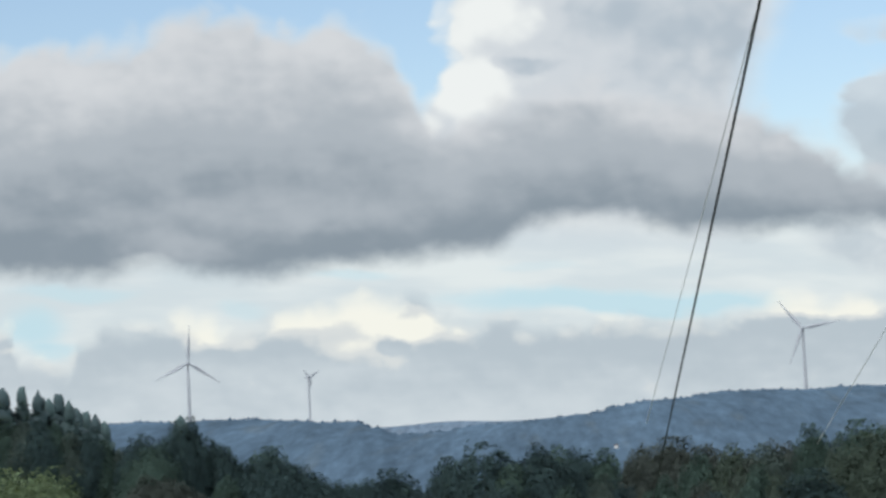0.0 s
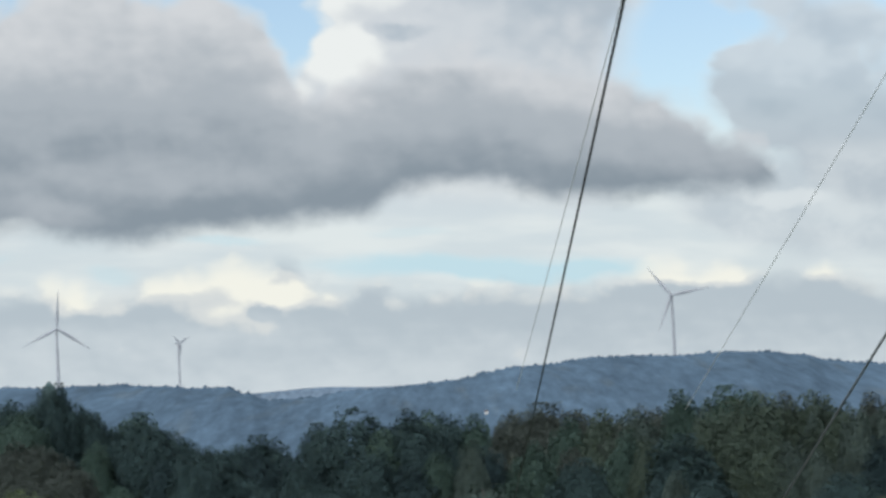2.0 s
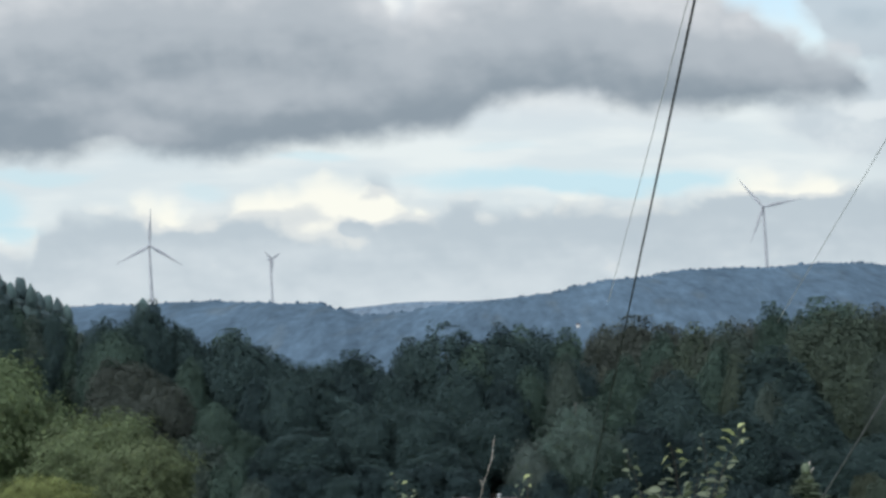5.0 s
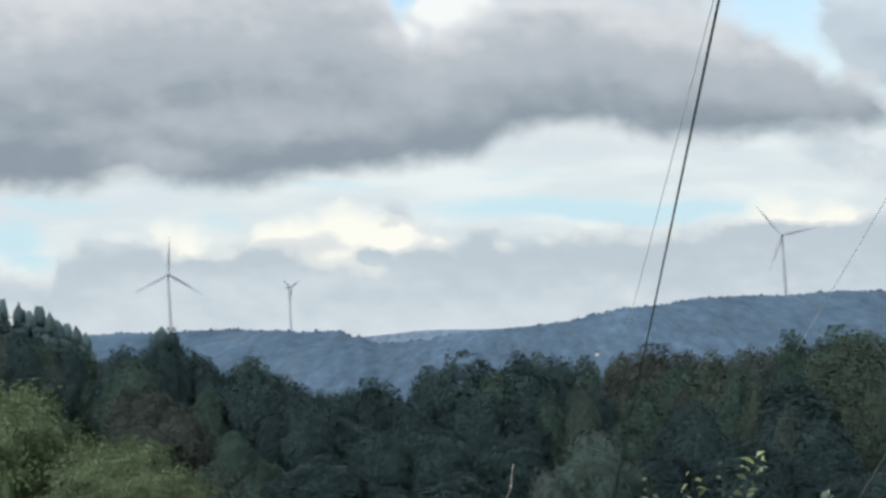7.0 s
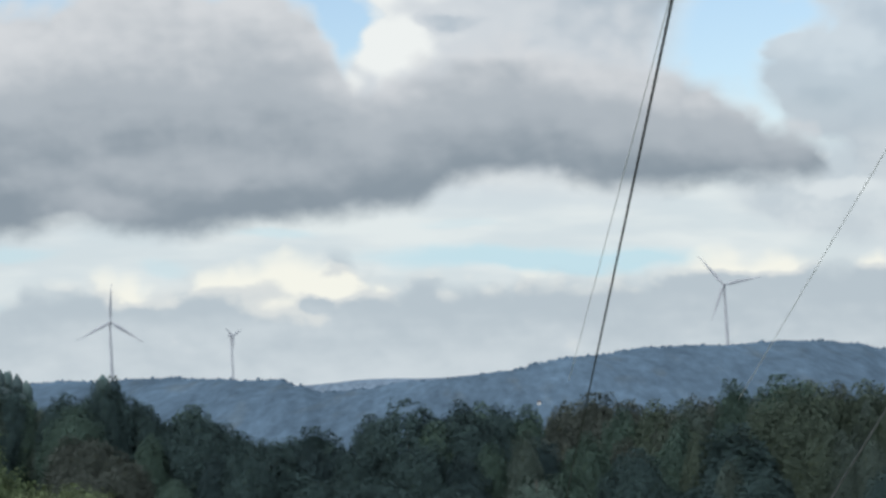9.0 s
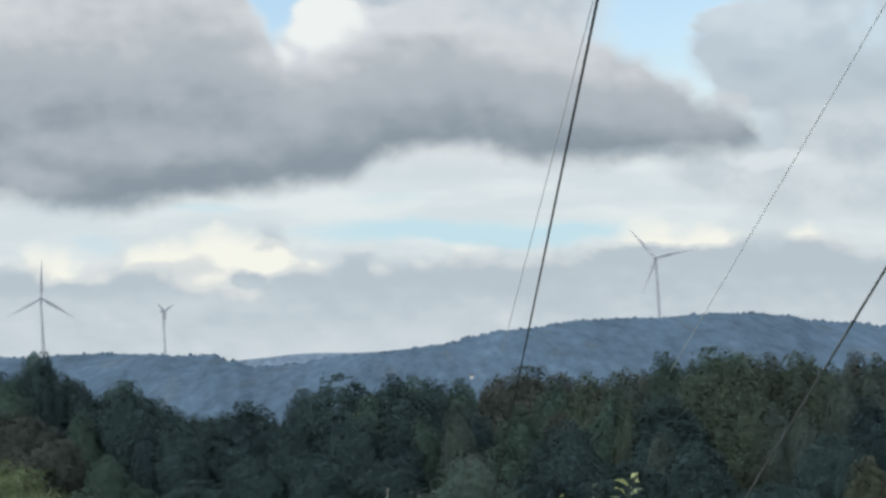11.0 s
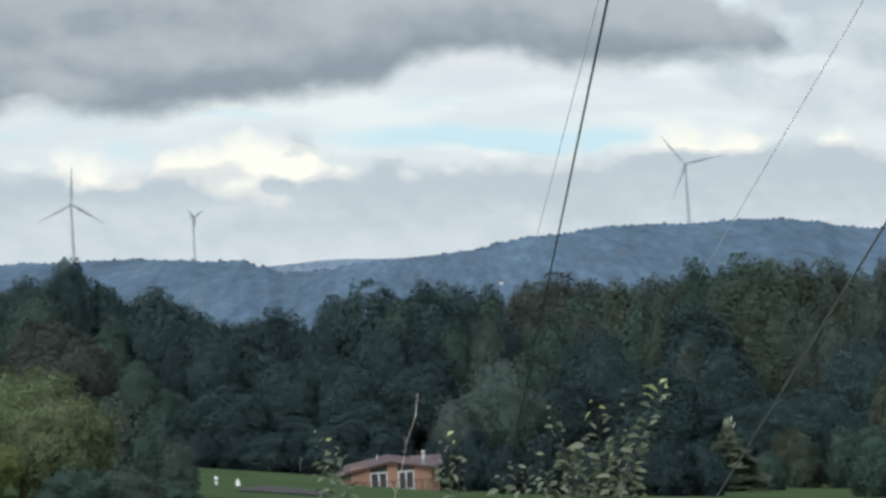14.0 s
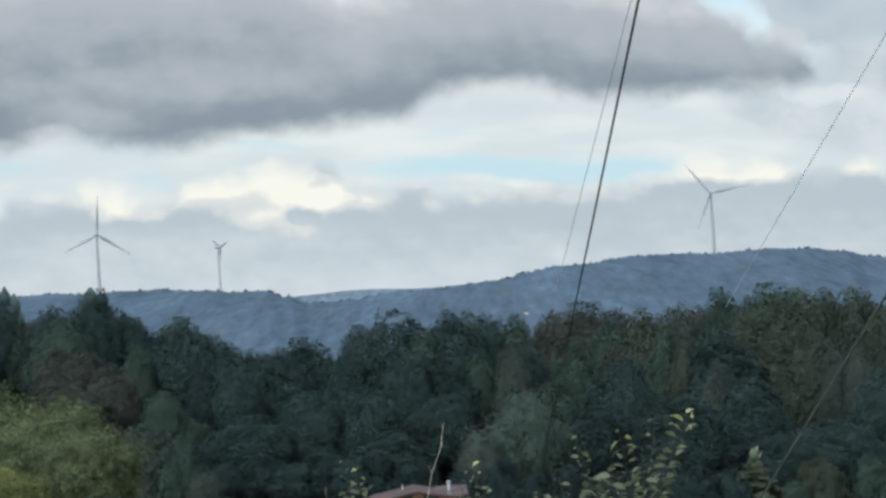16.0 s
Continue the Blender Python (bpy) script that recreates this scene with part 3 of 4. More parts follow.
def wind_turbine(az, el_hub, dist, yaw, turn, label, rotor=1.0):
    hub = at(az, el_hub, dist)
    base_z = ground_z(dist, az) - 1.0
    root = new("wind_turbine")
    root.location = (hub.x, hub.y, base_z)
    root.rotation_euler = (0, 0, radians(-az + yaw))
    h = hub.z - base_z
    n = 10
    v, f = tube([Vector((0, 4.5, h * i / n)) for i in range(n)] + [Vector((0, 4.5, h - 1.6))],
                [2.35 - 0.95 * i / n for i in range(n)] + [1.4], 14)
    part("tower", raw("tower", v, f, TOWER, False), TOWER, root)
    part("nacelle", boxed(-1.7, 1.7, 1.6, 11.0, h - 1.7, h + 2.0, bevel=0.7), TOWER, root)
    bm = bmesh.new()
    bmesh.ops.create_uvsphere(bm, u_segments=12, v_segments=8, radius=1.9, matrix=pose(0, 0, h) @ Matrix.Diagonal((1, 1.5, 1, 1)))
    part("hub", bm, TOWER, root)
    for i in range(3):
        b = part("blade", BLADE, TOWER, root)
        b.matrix_local = pose(0, 0, h) @ pose(0, 0, 0, 0, turn + 120 * i, 0) @ Matrix.Diagonal((1, 1, rotor, 1))
    tagged(root, label, "wind turbine", "wind turbines on the ridge")


wind_turbine(-8.2, 2.29, 3300, 8, 4, "pale grey three-bladed wind turbine behind the wooded ridge")
wind_turbine(-5.45, 1.84, 4150, 46, 64, "small distant grey wind turbine turned edge-on on the ridge", 0.45)
wind_turbine(5.755, 2.37, 3300, -6, -38, "pale grey three-bladed wind turbine standing on the ridge crest")


# ---- overhead wires ----
def wire_path(a, b, n, sag):
    pts = []
    for i in range(n + 1):
        t = i / n
        p = a.lerp(b, t)
        p.z -= sag * 4 * t * (1 - t)
        pts.append(p)
    return pts


def plain_wire(a, b, sag, radius, label):
    v, f = tube(wire_path(a, b, 60, sag), [radius] * 61, 6)
    ob = new("overhead_wire", raw("overhead_wire", v, f, BARE_WIRE, False))
    tagged(ob, label, "wire", "overhead wires")


def twisted_cable(a, b, sag, radius, jacket, label):
    """Three insulated strands laid round one another."""
    root = new("overhead_cable")
    root.location = a
    length = (b - a).length
    n = int(length / 0.05)
    mid = wire_path(Vector((0, 0, 0)), b - a, n, sag)
    d = (b - a).normalized()
    s = d.orthogonal().normalized()
    o = d.cross(s)
    for k in range(3):
        pts = []
        for i, p in enumerate(mid):
            w = math.tau * (i / n * length / 0.42 + k / 3)
            pts.append(p + (s * math.cos(w) + o * math.sin(w)) * radius * 0.36)
        v, f = tube(pts, [radius * 0.5] * len(pts), 5)
        part("strand", raw("strand", v, f, jacket, False), jacket, root)
    tagged(root, label, "cable", "overhead wires")


def span(a, b, before, after):
    """The straight line through two points, drawn out at both ends by shares of its length."""
    return a - (b - a) * before, b + (b - a) * after


twisted_cable(*span(at(5.26, 9.82, 11), at(1.62, -3.3, 34), 0.25, 0.18), 0.0, 0.0092, CABLE, "black twisted service cable sloping down the hillside")
twisted_cable(*span(at(10.9, 1.78, 14), at(6.16, -4.98, 24), 0.35, 0.15), 0.0, 0.0100, GREY_CABLE, "grey twisted service cable hanging low over the slope")
plain_wire(*span(at(4.79, 8.46, 28), at(2.33, 1.02, 48), 0.4, 0.15), 0.0, 0.0058, "thin grey wire crossing the valley view")
plain_wire(*span(at(11.32, 7.71, 26), at(6.33, 0.35, 46), 0.4, 0.15), 0.0, 0.0058, "thin grey wire running down over the valley")


# ---- trees ----
def crown_mesh(name, seed, height, spread, low, lobes, clumps, leaf, material, loose=0.0, core=True):
    """A broad crown: one uneven billowing hull, thick with leaf clumps, with gaps between them."""
    rng = np.random.default_rng(seed)
    half = (height - low) / 2.0
    middle = np.array([0.0, 0.0, low + half * 0.92])
    fine = 0.62 * math.sqrt(lobes)

    def hull(d):
        """How far the crown reaches along each direction, as a share of its half widths."""
        out = []
        for x, y, z in d:
            q = Vector((x, y, z))
            shift = Vector((seed * 1.7, 3.1, 0.7))
            swell = 0.20 * noise.noise(q * 1.5 + shift) + (0.17 + 0.2 * loose) * noise.noise(q * fine + shift) + 0.09 * noise.noise(q * fine * 2.4 + shift)
            out.append(0.90 + swell - 0.10 * max(0.0, -z))
        return np.array(out)

    d = rng.normal(0, 1, (clumps, 3))
    d /= np.linalg.norm(d, axis=1)[:, None]
    reach = hull(d) * (1.03 - 0.30 * rng.uniform(0, 1, clumps) ** 1.4)
    size = np.array([spread, spread, half * 1.06])
    p = middle + d * size * reach[:, None] + rng.normal(0, 0.018 * spread * (1 + loose), (clumps, 3))
    p[:, 2] = np.minimum(p[:, 2], height)
    if not core:
        kept = np.array([noise.noise(Vector(q) * 0.42 + Vector((seed, 0, 0))) > -0.22 for q in p.tolist()])
        p, d = p[kept], d[kept]
    v, f = leaf_quads(p, d + np.array([0, 0, 0.3]), rng.uniform(0.5, 1.3, len(p)) * leaf, rng)
    # leaves share the light of the whole crown
    soft = d + np.array([0, 0, 0.2]) + rng.normal(0, 0.3, p.shape)
    vs, fs, ns = [v], [f], [np.repeat(soft, 4, axis=0)]
    if core:
        bv, bf = BALL3
        vs.append(middle + bv * size * (hull(bv) * 0.84 + rng.normal(0, 0.025, len(bv)))[:, None])
        fs.append(bf + len(v))
        ns.append(bv + rng.normal(0, 0.15, bv.shape))
    mids = []
    for i in range(12):
        w = 2.4 * i
        t = -0.6 + 1.3 * i / 11
        mids.append(tuple(middle + np.array([math.cos(w) * spread * 0.5, math.sin(w) * spread * 0.5, t * half * 0.8])))
    return mesh_arrays(name, np.concatenate(vs), np.concatenate(fs), material, np.concatenate(ns)), mids


def wood_mesh(seed, height, radius, mids, material, sides=6):
    rng = random.Random(seed)
    top = height * 0.8
    path = [Vector((0.25 * math.sin(i * 1.1 + seed), 0.2 * math.cos(i * 0.9 + seed), -0.6 + (top + 0.6) * i / 7)) for i in range(8)]
    path[0].x = path[0].y = path[1].x = 0
    pieces = [tube(path, [radius * (1.35 if i == 0 else 1 - 0.115 * i) for i in range(8)], sides)]
    for m in mids[::2]:
        m = Vector(m)
        s = path[min(6, max(2, int((m.z * 0.6) / top * 7)))]
        mid = s.lerp(m, 0.5) + Vector((0, 0, 0.06 * height * rng.uniform(0.2, 1)))
        pieces.append(tube([s, mid, m], [radius * 0.45, radius * 0.3, radius * 0.1], 5))
    v, f = joined(pieces)
    return raw("trunk", v, f, material, False)


def conifer_mesh(name, seed, height, spread, whorls, sprays, leaf, low=1.0, ragged=0.2, power=1.0):
    """Drooping needle sprays in whorls round the stem."""
    rng = np.random.default_rng(seed)
    pts, nor = [], []
    for i in range(whorls):
        t = i / (whorls - 1)
        z = low + (height - low) * t
        reach = spread * (1 - t) ** power + 0.15
        n = max(4, int(7 * (1 - t) + 4))
        for j in range(n):
            a = math.tau * (j + rng.uniform(-0.3, 0.3)) / n + i * 1.3
            r = reach * rng.uniform(1 - 2 * ragged, 1.05)
            m = max(3, int(sprays * r / spread))
            s = rng.uniform(0.15, 1, m) ** 0.7
            w = 0.28 * r * (0.25 + s) * rng.normal(0, 0.6, m)
            droop = -0.22 * s * s * r + 0.1 * r * s
            x = np.cos(a) * r * s - np.sin(a) * w
            y = np.sin(a) * r * s + np.cos(a) * w
            pts.append(np.stack([x, y, z + droop + rng.normal(0, 0.12, m)], 1))
            nor.append(np.stack([np.full(m, np.cos(a) * 0.4), np.full(m, np.sin(a) * 0.4), np.full(m, 0.9)], 1))
    p, d = np.concatenate(pts), np.concatenate(nor)
    young = np.clip((1 - (p[:, 2] - low) / (height - low)) * 3.0, 0.0, 1.0)
    v, f = leaf_quads(p, d, rng.uniform(0.7, 1.3, len(p)) * leaf * (0.3 + 0.7 * young), rng, 1.6, 0.15)
    bv, bf = BALL2
    vs, fs, o = [v], [f], len(v)
    for i in range(7):
        t = i / 7
        r = spread * (1 - t) ** max(power, 0.8) * 0.58 + 0.1
        w = bv * (1 + rng.normal(0, 0.1, (len(bv), 1))) * np.array([r, r, height / 9]) + np.array([0, 0, low + (height - low) * (t + 0.06)])
        vs.append(w)
        fs.append(bf + o)
        o += len(bv)
    return mesh_arrays(name, np.concatenate(vs), np.concatenate(fs), NEEDLES)


def stem_mesh(height, radius):
    v, f = tube([Vector((0, 0, -0.6)), Vector((0.05, 0, height * 0.5)), Vector((0, 0, height * 0.97))], [radius, radius * 0.6, 0.03], 6)
    return raw("trunk", v, f, BARK, False)


BROAD = []
for s in range(7):
    crown, mids = crown_mesh("crown", 20 + s, 20.0, (5.2, 6.2, 4.6, 5.6, 6.8, 5.0, 5.8)[s], (2.5, 3, 2, 4, 3, 1.5, 2.5)[s], (17, 21, 15, 19, 24, 18, 20)[s], 17000, 0.2, LEAVES)
    BROAD.append((crown, wood_mesh(s, 20.0, 0.32, mids, BARK)))
airy, airy_mids = crown_mesh("crown", 77, 20.0, 5.0, 5.0, 15, 15000, 0.2, LEAVES, core=False)
AIRY = (airy, wood_mesh(77, 20.0, 0.28, airy_mids, BARK))
SPRUCE = [(conifer_mesh("crown", 40 + s, 24.0, (3.6, 4.2, 3.2)[s], 34, 85, 0.30, 1.0, 0.3), stem_mesh(24.0, 0.28)) for s in range(3)]
pine_crown, _ = crown_mesh("crown", 50, 14.0, 6.2, 0.8, 24, 13000, 0.17, NEEDLES, 0.9)
PINE = (pine_crown, stem_mesh(14.0, 0.3))


def plant(shape, name, az, dist, top_el, built, width, tint, turn, label, group):
    """One tree, rooted in the ground and as tall as its top's elevation asks."""
    base = on_ground(az, dist)
    h = at(az, top_el, dist).z - base.z
    s = h / built
    root = new(name)
    root.matrix_basis = Matrix.LocRotScale(base, Euler((0, 0, radians(turn))), (s * width, s * width, s))
    part("trunk", shape[1], BARK, root)
    crown = part("crown", shape[0], LEAVES, root)
    crown.color = (*tint, 1)
    tagged(root, label, "tree", group)
    return root


# crown colours, shifted to blue in place of the haze over the valley
DARK, MID, OLIVE, BROWN, GREY, HAZE_TEAL = (0.041, 0.067, 0.067), (0.055, 0.088, 0.073), (0.063, 0.086, 0.067), (0.064, 0.077, 0.068), (0.067, 0.092, 0.081), (0.031, 0.051, 0.054)
LABEL = {DARK: "dark green broadleaf tree in the valley wood", MID: "green broadleaf tree in the valley wood",
         OLIVE: "olive-green broadleaf tree turning in early autumn", BROWN: "brownish autumn broadleaf tree in the wood",
         GREY: "grey-green thin-leaved tree in the wood", HAZE_TEAL: "dark broadleaf tree in the wood with haze in its blue tint"}


def broadleaf(i, az, el, dist, width, tint, turn):
    plant(BROAD[i % 7], "broadleaf_tree", az, dist, el, 20.0, width, tint, turn, LABEL[tint], "trees of the valley wood")


# trees that stand against the ridge and the sky
SKYLINE = [(-10.4, 0.75), (-9.3, 0.70), (-8.8, 0.62), (-7.55, 0.30), (-6.9, 0.10), (-6.45, 0.26), (-5.95, 0.0), (-5.45, -0.38), (-4.95, -0.55), (-4.45, -0.52),
           (-3.7, -0.38), (-3.1, -0.8), (-2.35, -0.18), (-0.95, -0.22), (-0.45, 0.04), (0.1, -0.02), (0.55, -0.06), (1.1, -0.16), (1.95, -0.06), (2.65, 0.02),
           (3.4, 0.0), (4.1, -0.2), (4.7, -0.22), (5.2, -0.1), (5.85, 0.16), (6.45, -0.02), (7.05, 0.2), (7.55, 0.22), (8.1, 0.0), (8.8, 0.0),
           (9.4, -0.2), (10.15, -0.12), (10.8, -0.2), (11.6, -0.15), (12.6, -0.1), (13.6, -0.1)]
tone = random.Random(11)
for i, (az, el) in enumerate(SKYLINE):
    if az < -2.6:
        tint = tone.choice([DARK, DARK, HAZE_TEAL, DARK, MID])
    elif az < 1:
        tint = tone.choice([DARK, HAZE_TEAL, MID])
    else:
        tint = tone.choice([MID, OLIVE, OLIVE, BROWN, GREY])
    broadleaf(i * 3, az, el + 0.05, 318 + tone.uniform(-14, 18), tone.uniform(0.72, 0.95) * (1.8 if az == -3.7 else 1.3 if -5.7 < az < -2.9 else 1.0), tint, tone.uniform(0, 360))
plant(AIRY, "broadleaf_tree", -1.62, 305, 0.27, 20.0, 0.95, DARK, 40, "open-crowned dark tree with sky showing through", "trees of the valley wood")
for i, (az, el) in enumerate([(-12.8, 1.9), (-12.36, 1.78), (-11.95, 1.81), (-11.58, 1.67), (-11.37, 1.5), (-11.13, 1.61), (-10.91, 1.41), (-10.75, 1.26), (-10.54, 1.19), (-10.34, 1.07), (-10.13, 0.94), (-13.17, 1.92), (-13.6, 2.06), (-14.04, 1.95)]):
    plant(SPRUCE[i % 3], "spruce", az, 341 + 4 * (i % 3), el + 0.04, 24.0, 2.8 + 0.3 * (i % 2), HAZE_TEAL if i % 2 else DARK, i * 50, "dark pointed spruce on the wooded rise", "spruces on the rise")
for i in range(13):
    az = -13.8 + i * 0.36
    broadleaf(i * 3, az, profile(az, [(-14, 1.3), (-11.6, 1.25), (-10.9, 1.0), (-10.2, 0.72), (-9.4, 0.45)]) - 0.07 * (i % 3), 326, 0.9, (DARK, MID, GREY)[i % 3], i * 37.0)
plant(SPRUCE[1], "fir", -8.42, 312, 0.98, 24.0, 2.6, DARK, 10, "broad dark fir rising above its neighbours", "trees of the valley wood")
for az, el, width, i in ((-8.14, 1.06, 0.5, 2), (-8.45, 0.98, 0.45, 1), (-7.85, 0.72, 0.62, 5), (-8.75, 0.66, 0.62, 0), (-7.5, 0.4, 0.75, 3)):
    plant(BROAD[i], "broadleaf_tree", az, 309 + i, el, 20.0, width, DARK, 70 * i, LABEL[DARK], "trees of the valley wood")


def skyline(az):
    return profile(az, [(-14, 0.8)] + SKYLINE)


# the crowns that make up the wood below the skyline: bearing, elevation of the top, half width
CROWNS = {}
CROWNS[DARK] = [(-6.38, 0.24, 0.80), (-5.29, -0.7, 0.71), (-4.41, -0.88, 0.80), (-2.87, -0.95, 0.62), (-3.54, -1.45, 0.80), (-0.24, -0.1, 0.85), (-1.32, -0.75, 0.75), (0.51, -0.41, 0.70), (3.43, -1.23, 0.90), (5.77, -0.79, 1.03), (6.34, -1.85, 0.90), (9.39, -1.7, 0.93), (4.79, -2.08, 1.03), (-2.39, -1.52, 0.90), (-4.99, -2, 0.97), (-3.75, -2.72, 1.03), (-1.94, -2.58, 1.03), (-0.74, -1.88, 0.90), (8.06, -2.78, 1.16), (6.9, -3.1, 0.90)]
CROWNS[HAZE_TEAL] = [(-5.87, -0.79, 0.64), (-3.88, -0.58, 0.57), (1.39, -0.85, 0.64), (10.31, -1.06, 0.64), (-0.31, -1.13, 0.77), (-2.48, -3.05, 1.03), (2.71, -2.34, 0.90), (3.99, -2.55, 0.90), (5.75, -3.03, 0.90), (9.28, -3.48, 0.90), (-5.79, -2.58, 0.77)]
CROWNS[MID] = [(-7.43, -0.28, 0.46), (-6.92, -1.23, 0.52), (-6.39, -1.96, 0.62), (3.23, -0.25, 0.62), (2.42, -0.78, 0.62), (5.81, -0.11, 0.57), (4.49, -0.65, 0.64), (0.22, -0.91, 0.52), (-9.14, 0.56, 0.77), (1.99, -1.53, 0.64)]
CROWNS[BROWN] = [(-8.94, -0.16, 0.90), (-8.08, -0.67, 0.67), (4.25, -0.38, 0.62), (1.8, -0.48, 0.57), (-8.99, -1.1, 0.90), (3.32, -0.83, 0.52)]
CROWNS[OLIVE] = [(7.22, 0.09, 0.95), (6.37, -0.25, 0.59), (7.68, -0.71, 0.77), (4.99, -0.93, 0.52), (7.03, -1.06, 0.77)]
CROWNS[GREY] = [(8.17, -1.07, 0.57), (8.86, -1.16, 0.52), (8.85, -0.24, 0.57), (9.73, -0.35, 0.54), (10.5, -0.11, 0.64), (1.01, -0.7, 0.46), (5.59, -1.61, 0.46)]
row_rng = random.Random(4)


def row_of(el):
    """How far off a crown stands: the lower its top, the nearer."""
    return 304 if el > -0.55 else 290 if el > -1.2 else 276 if el > -2.0 else 262


turn = 0
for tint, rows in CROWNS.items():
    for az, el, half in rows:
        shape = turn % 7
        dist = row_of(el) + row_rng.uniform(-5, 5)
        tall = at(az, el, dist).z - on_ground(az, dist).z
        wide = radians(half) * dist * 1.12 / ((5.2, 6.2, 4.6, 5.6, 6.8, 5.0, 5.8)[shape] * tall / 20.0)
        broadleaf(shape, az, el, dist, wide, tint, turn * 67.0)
        turn += 1
# trees deeper in the wood close the gaps, their dark tints standing for shade
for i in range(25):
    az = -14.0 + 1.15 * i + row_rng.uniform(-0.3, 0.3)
    broadleaf(i * 5, az, min(skyline(az), 0.3) - 1.0 - row_rng.uniform(0, 0.4), 309, 1.25, HAZE_TEAL if i % 3 else DARK, i * 83.0)

plant(PINE, "pine", 1.25, 238, -1.72, 14.0, 0.95, (0.034, 0.055, 0.046), 20, "soft grey-green pine at the wood's edge", "trees at the wood's edge")
plant(PINE, "pine", 0.3, 236, -2.6, 14.0, 0.9, (0.036, 0.052, 0.046), 130, "soft grey-green pine at the wood's edge", "trees at the wood's edge")
plant(SPRUCE[2], "young_spruce", 6.35, 172, -3.5, 24.0, 4.4, (0.060, 0.080, 0.052), 60, "young yellowish spruce at the wood's edge", "trees at the wood's edge")
plant(BROAD[2], "broadleaf_tree", 10.2, 190, -2.4, 20.0, 1.1, (0.072, 0.086, 0.064), 200, "olive-brown autumn tree at the field's edge", "trees at the wood's edge")
plant(BROAD[5], "broadleaf_tree", 7.7, 228, -3.7, 20.0, 1.5, (0.066, 0.082, 0.060), 90, "olive-brown autumn tree at the field's edge", "trees at the wood's edge")
# low growth that hides the field on both sides of the lawn
edge_rng = random.Random(21)
BUSH = []
for s in range(3):
    crown, mids = crown_mesh("crown", 60 + s, 6.0, (2.3, 2.7, 2.1)[s], -1.4, (15, 18, 13)[s], 7000, 0.13, LEAVES, 0.8)
    BUSH.append((crown, wood_mesh(60 + s, 6.0, 0.1, mids, BARK)))
for az, dist, el, width in [(-6.35, 66, -4.05, 2.0), (-7.4, 64, -3.7, 2.0), (-8.5, 62, -3.6, 2.0), (-7.3, 88, -2.0, 0.95), (-6.7, 86, -2.5, 0.8), (-6.17, 84, -3.1, 0.8), (-8.2, 92, -2.2, 0.95), (-9.2, 95, -2.4, 0.9),
                            (0.6, 204, -3.35, 1.0), (1.3, 150, -3.75, 1.3), (2.2, 148, -3.6, 1.2), (3.1, 146, -3.8, 1.3), (4.0, 148, -3.5, 1.2), (4.9, 147, -3.75, 1.3), (5.7, 149, -3.9, 1.2), (9.6, 150, -3.7, 1.1), (10.5, 152, -3.6, 1.1),
                            (7.2, 186, -4.2, 1.2), (8.0, 207, -3.9, 1.1), (9.0, 205, -3.7, 1.0), (11.2, 170, -3.2, 1.0), (12.2, 170, -3.1, 1.0), (-0.2, 206, -3.5, 1.0),
                            (-5.6, 247, -3.0, 1.5), (-4.9, 248, -2.9, 1.5), (-4.2, 247, -3.1, 1.6), (-3.5, 248, -3.0, 1.5), (-2.8, 247, -3.1, 1.6), (-2.1, 248, -3.0, 1.5), (-1.4, 247, -3.1, 1.5)]:
    tint = edge_rng.choice([MID, DARK, GREY] if az < -6 else [HAZE_TEAL, HAZE_TEAL, DARK] if az < 6.2 else [MID, GREY, OLIVE])
    plant(BUSH[edge_rng.randrange(3)], "small_broadleaf_tree", az, dist, el, 6.0, width, tint, edge_rng.uniform(0, 360), "low " + LABEL[tint], "trees at the wood's edge")
plant(BROAD[4], "broadleaf_tree", -7.6, 240, -2.1, 20.0, 0.8, MID, 15, "green broadleaf tree in the valley wood", "trees at the wood's edge")
plant(BROAD[0], "broadleaf_tree", -6.6, 243, -2.7, 20.0, 0.8, DARK, 15, "dark green broadleaf tree in the valley wood", "trees at the wood's edge")

# the near bright tree on the slope
near_crown, near_mids = crown_mesh("crown", 91, 9.0, 5.0, 0.8, 40, 26000, 0.12, NEAR_LEAVES, 0.9)
NEAR = (near_crown, wood_mesh(91, 9.0, 0.16, near_mids, BARK))
for az, dist, el, width, turn, tint, label in [
        (-12.0, 80, 0.1, 0.85, 0, (0.088, 0.122, 0.064), "yellow-green leafy small tree on the slope"),
        (-9.7, 74, -1.3, 1.05, 140, (0.092, 0.122, 0.064), "yellow-green leafy small tree on the slope"),
        (-8.65, 71, -2.0, 0.95, 60, (0.092, 0.118, 0.064), "yellow-green leafy small tree on the slope"),
        (-10.9, 58, -2.7, 1.25, 250, (0.145, 0.172, 0.066), "bright yellow-green bush on the slope")]:
    plant(NEAR, "small_tree", az, dist, el, 9.0, width, tint, turn, label, "small trees on the slope")


def bare_stem(az, dist, el_top, radius, label):
    base = on_ground(az, dist, -0.2)
    h = at(az, el_top, dist).z - base.z
    pts = [Vector((0.06 * math.sin(i * 1.3), 0, h * i / 6)) for i in range(7)]
    pieces = [tube(pts, [radius * (1 - 0.1 * i) for i in range(7)], 6)]
    pieces.append(tube([pts[5], pts[5] + Vector((0.4, 0.1, 0.5))], [radius * 0.4, radius * 0.15], 5))
    v, f = joined(pieces)
    ob = new("bare_trunk", raw("bare_trunk", v, f, PALE_BARK, False))
    ob.location = base
    tagged(ob, label, "dead tree")


bare_stem(6.42, 206, -3.42, 0.12, "pale bare trunk standing beside the young spruce")


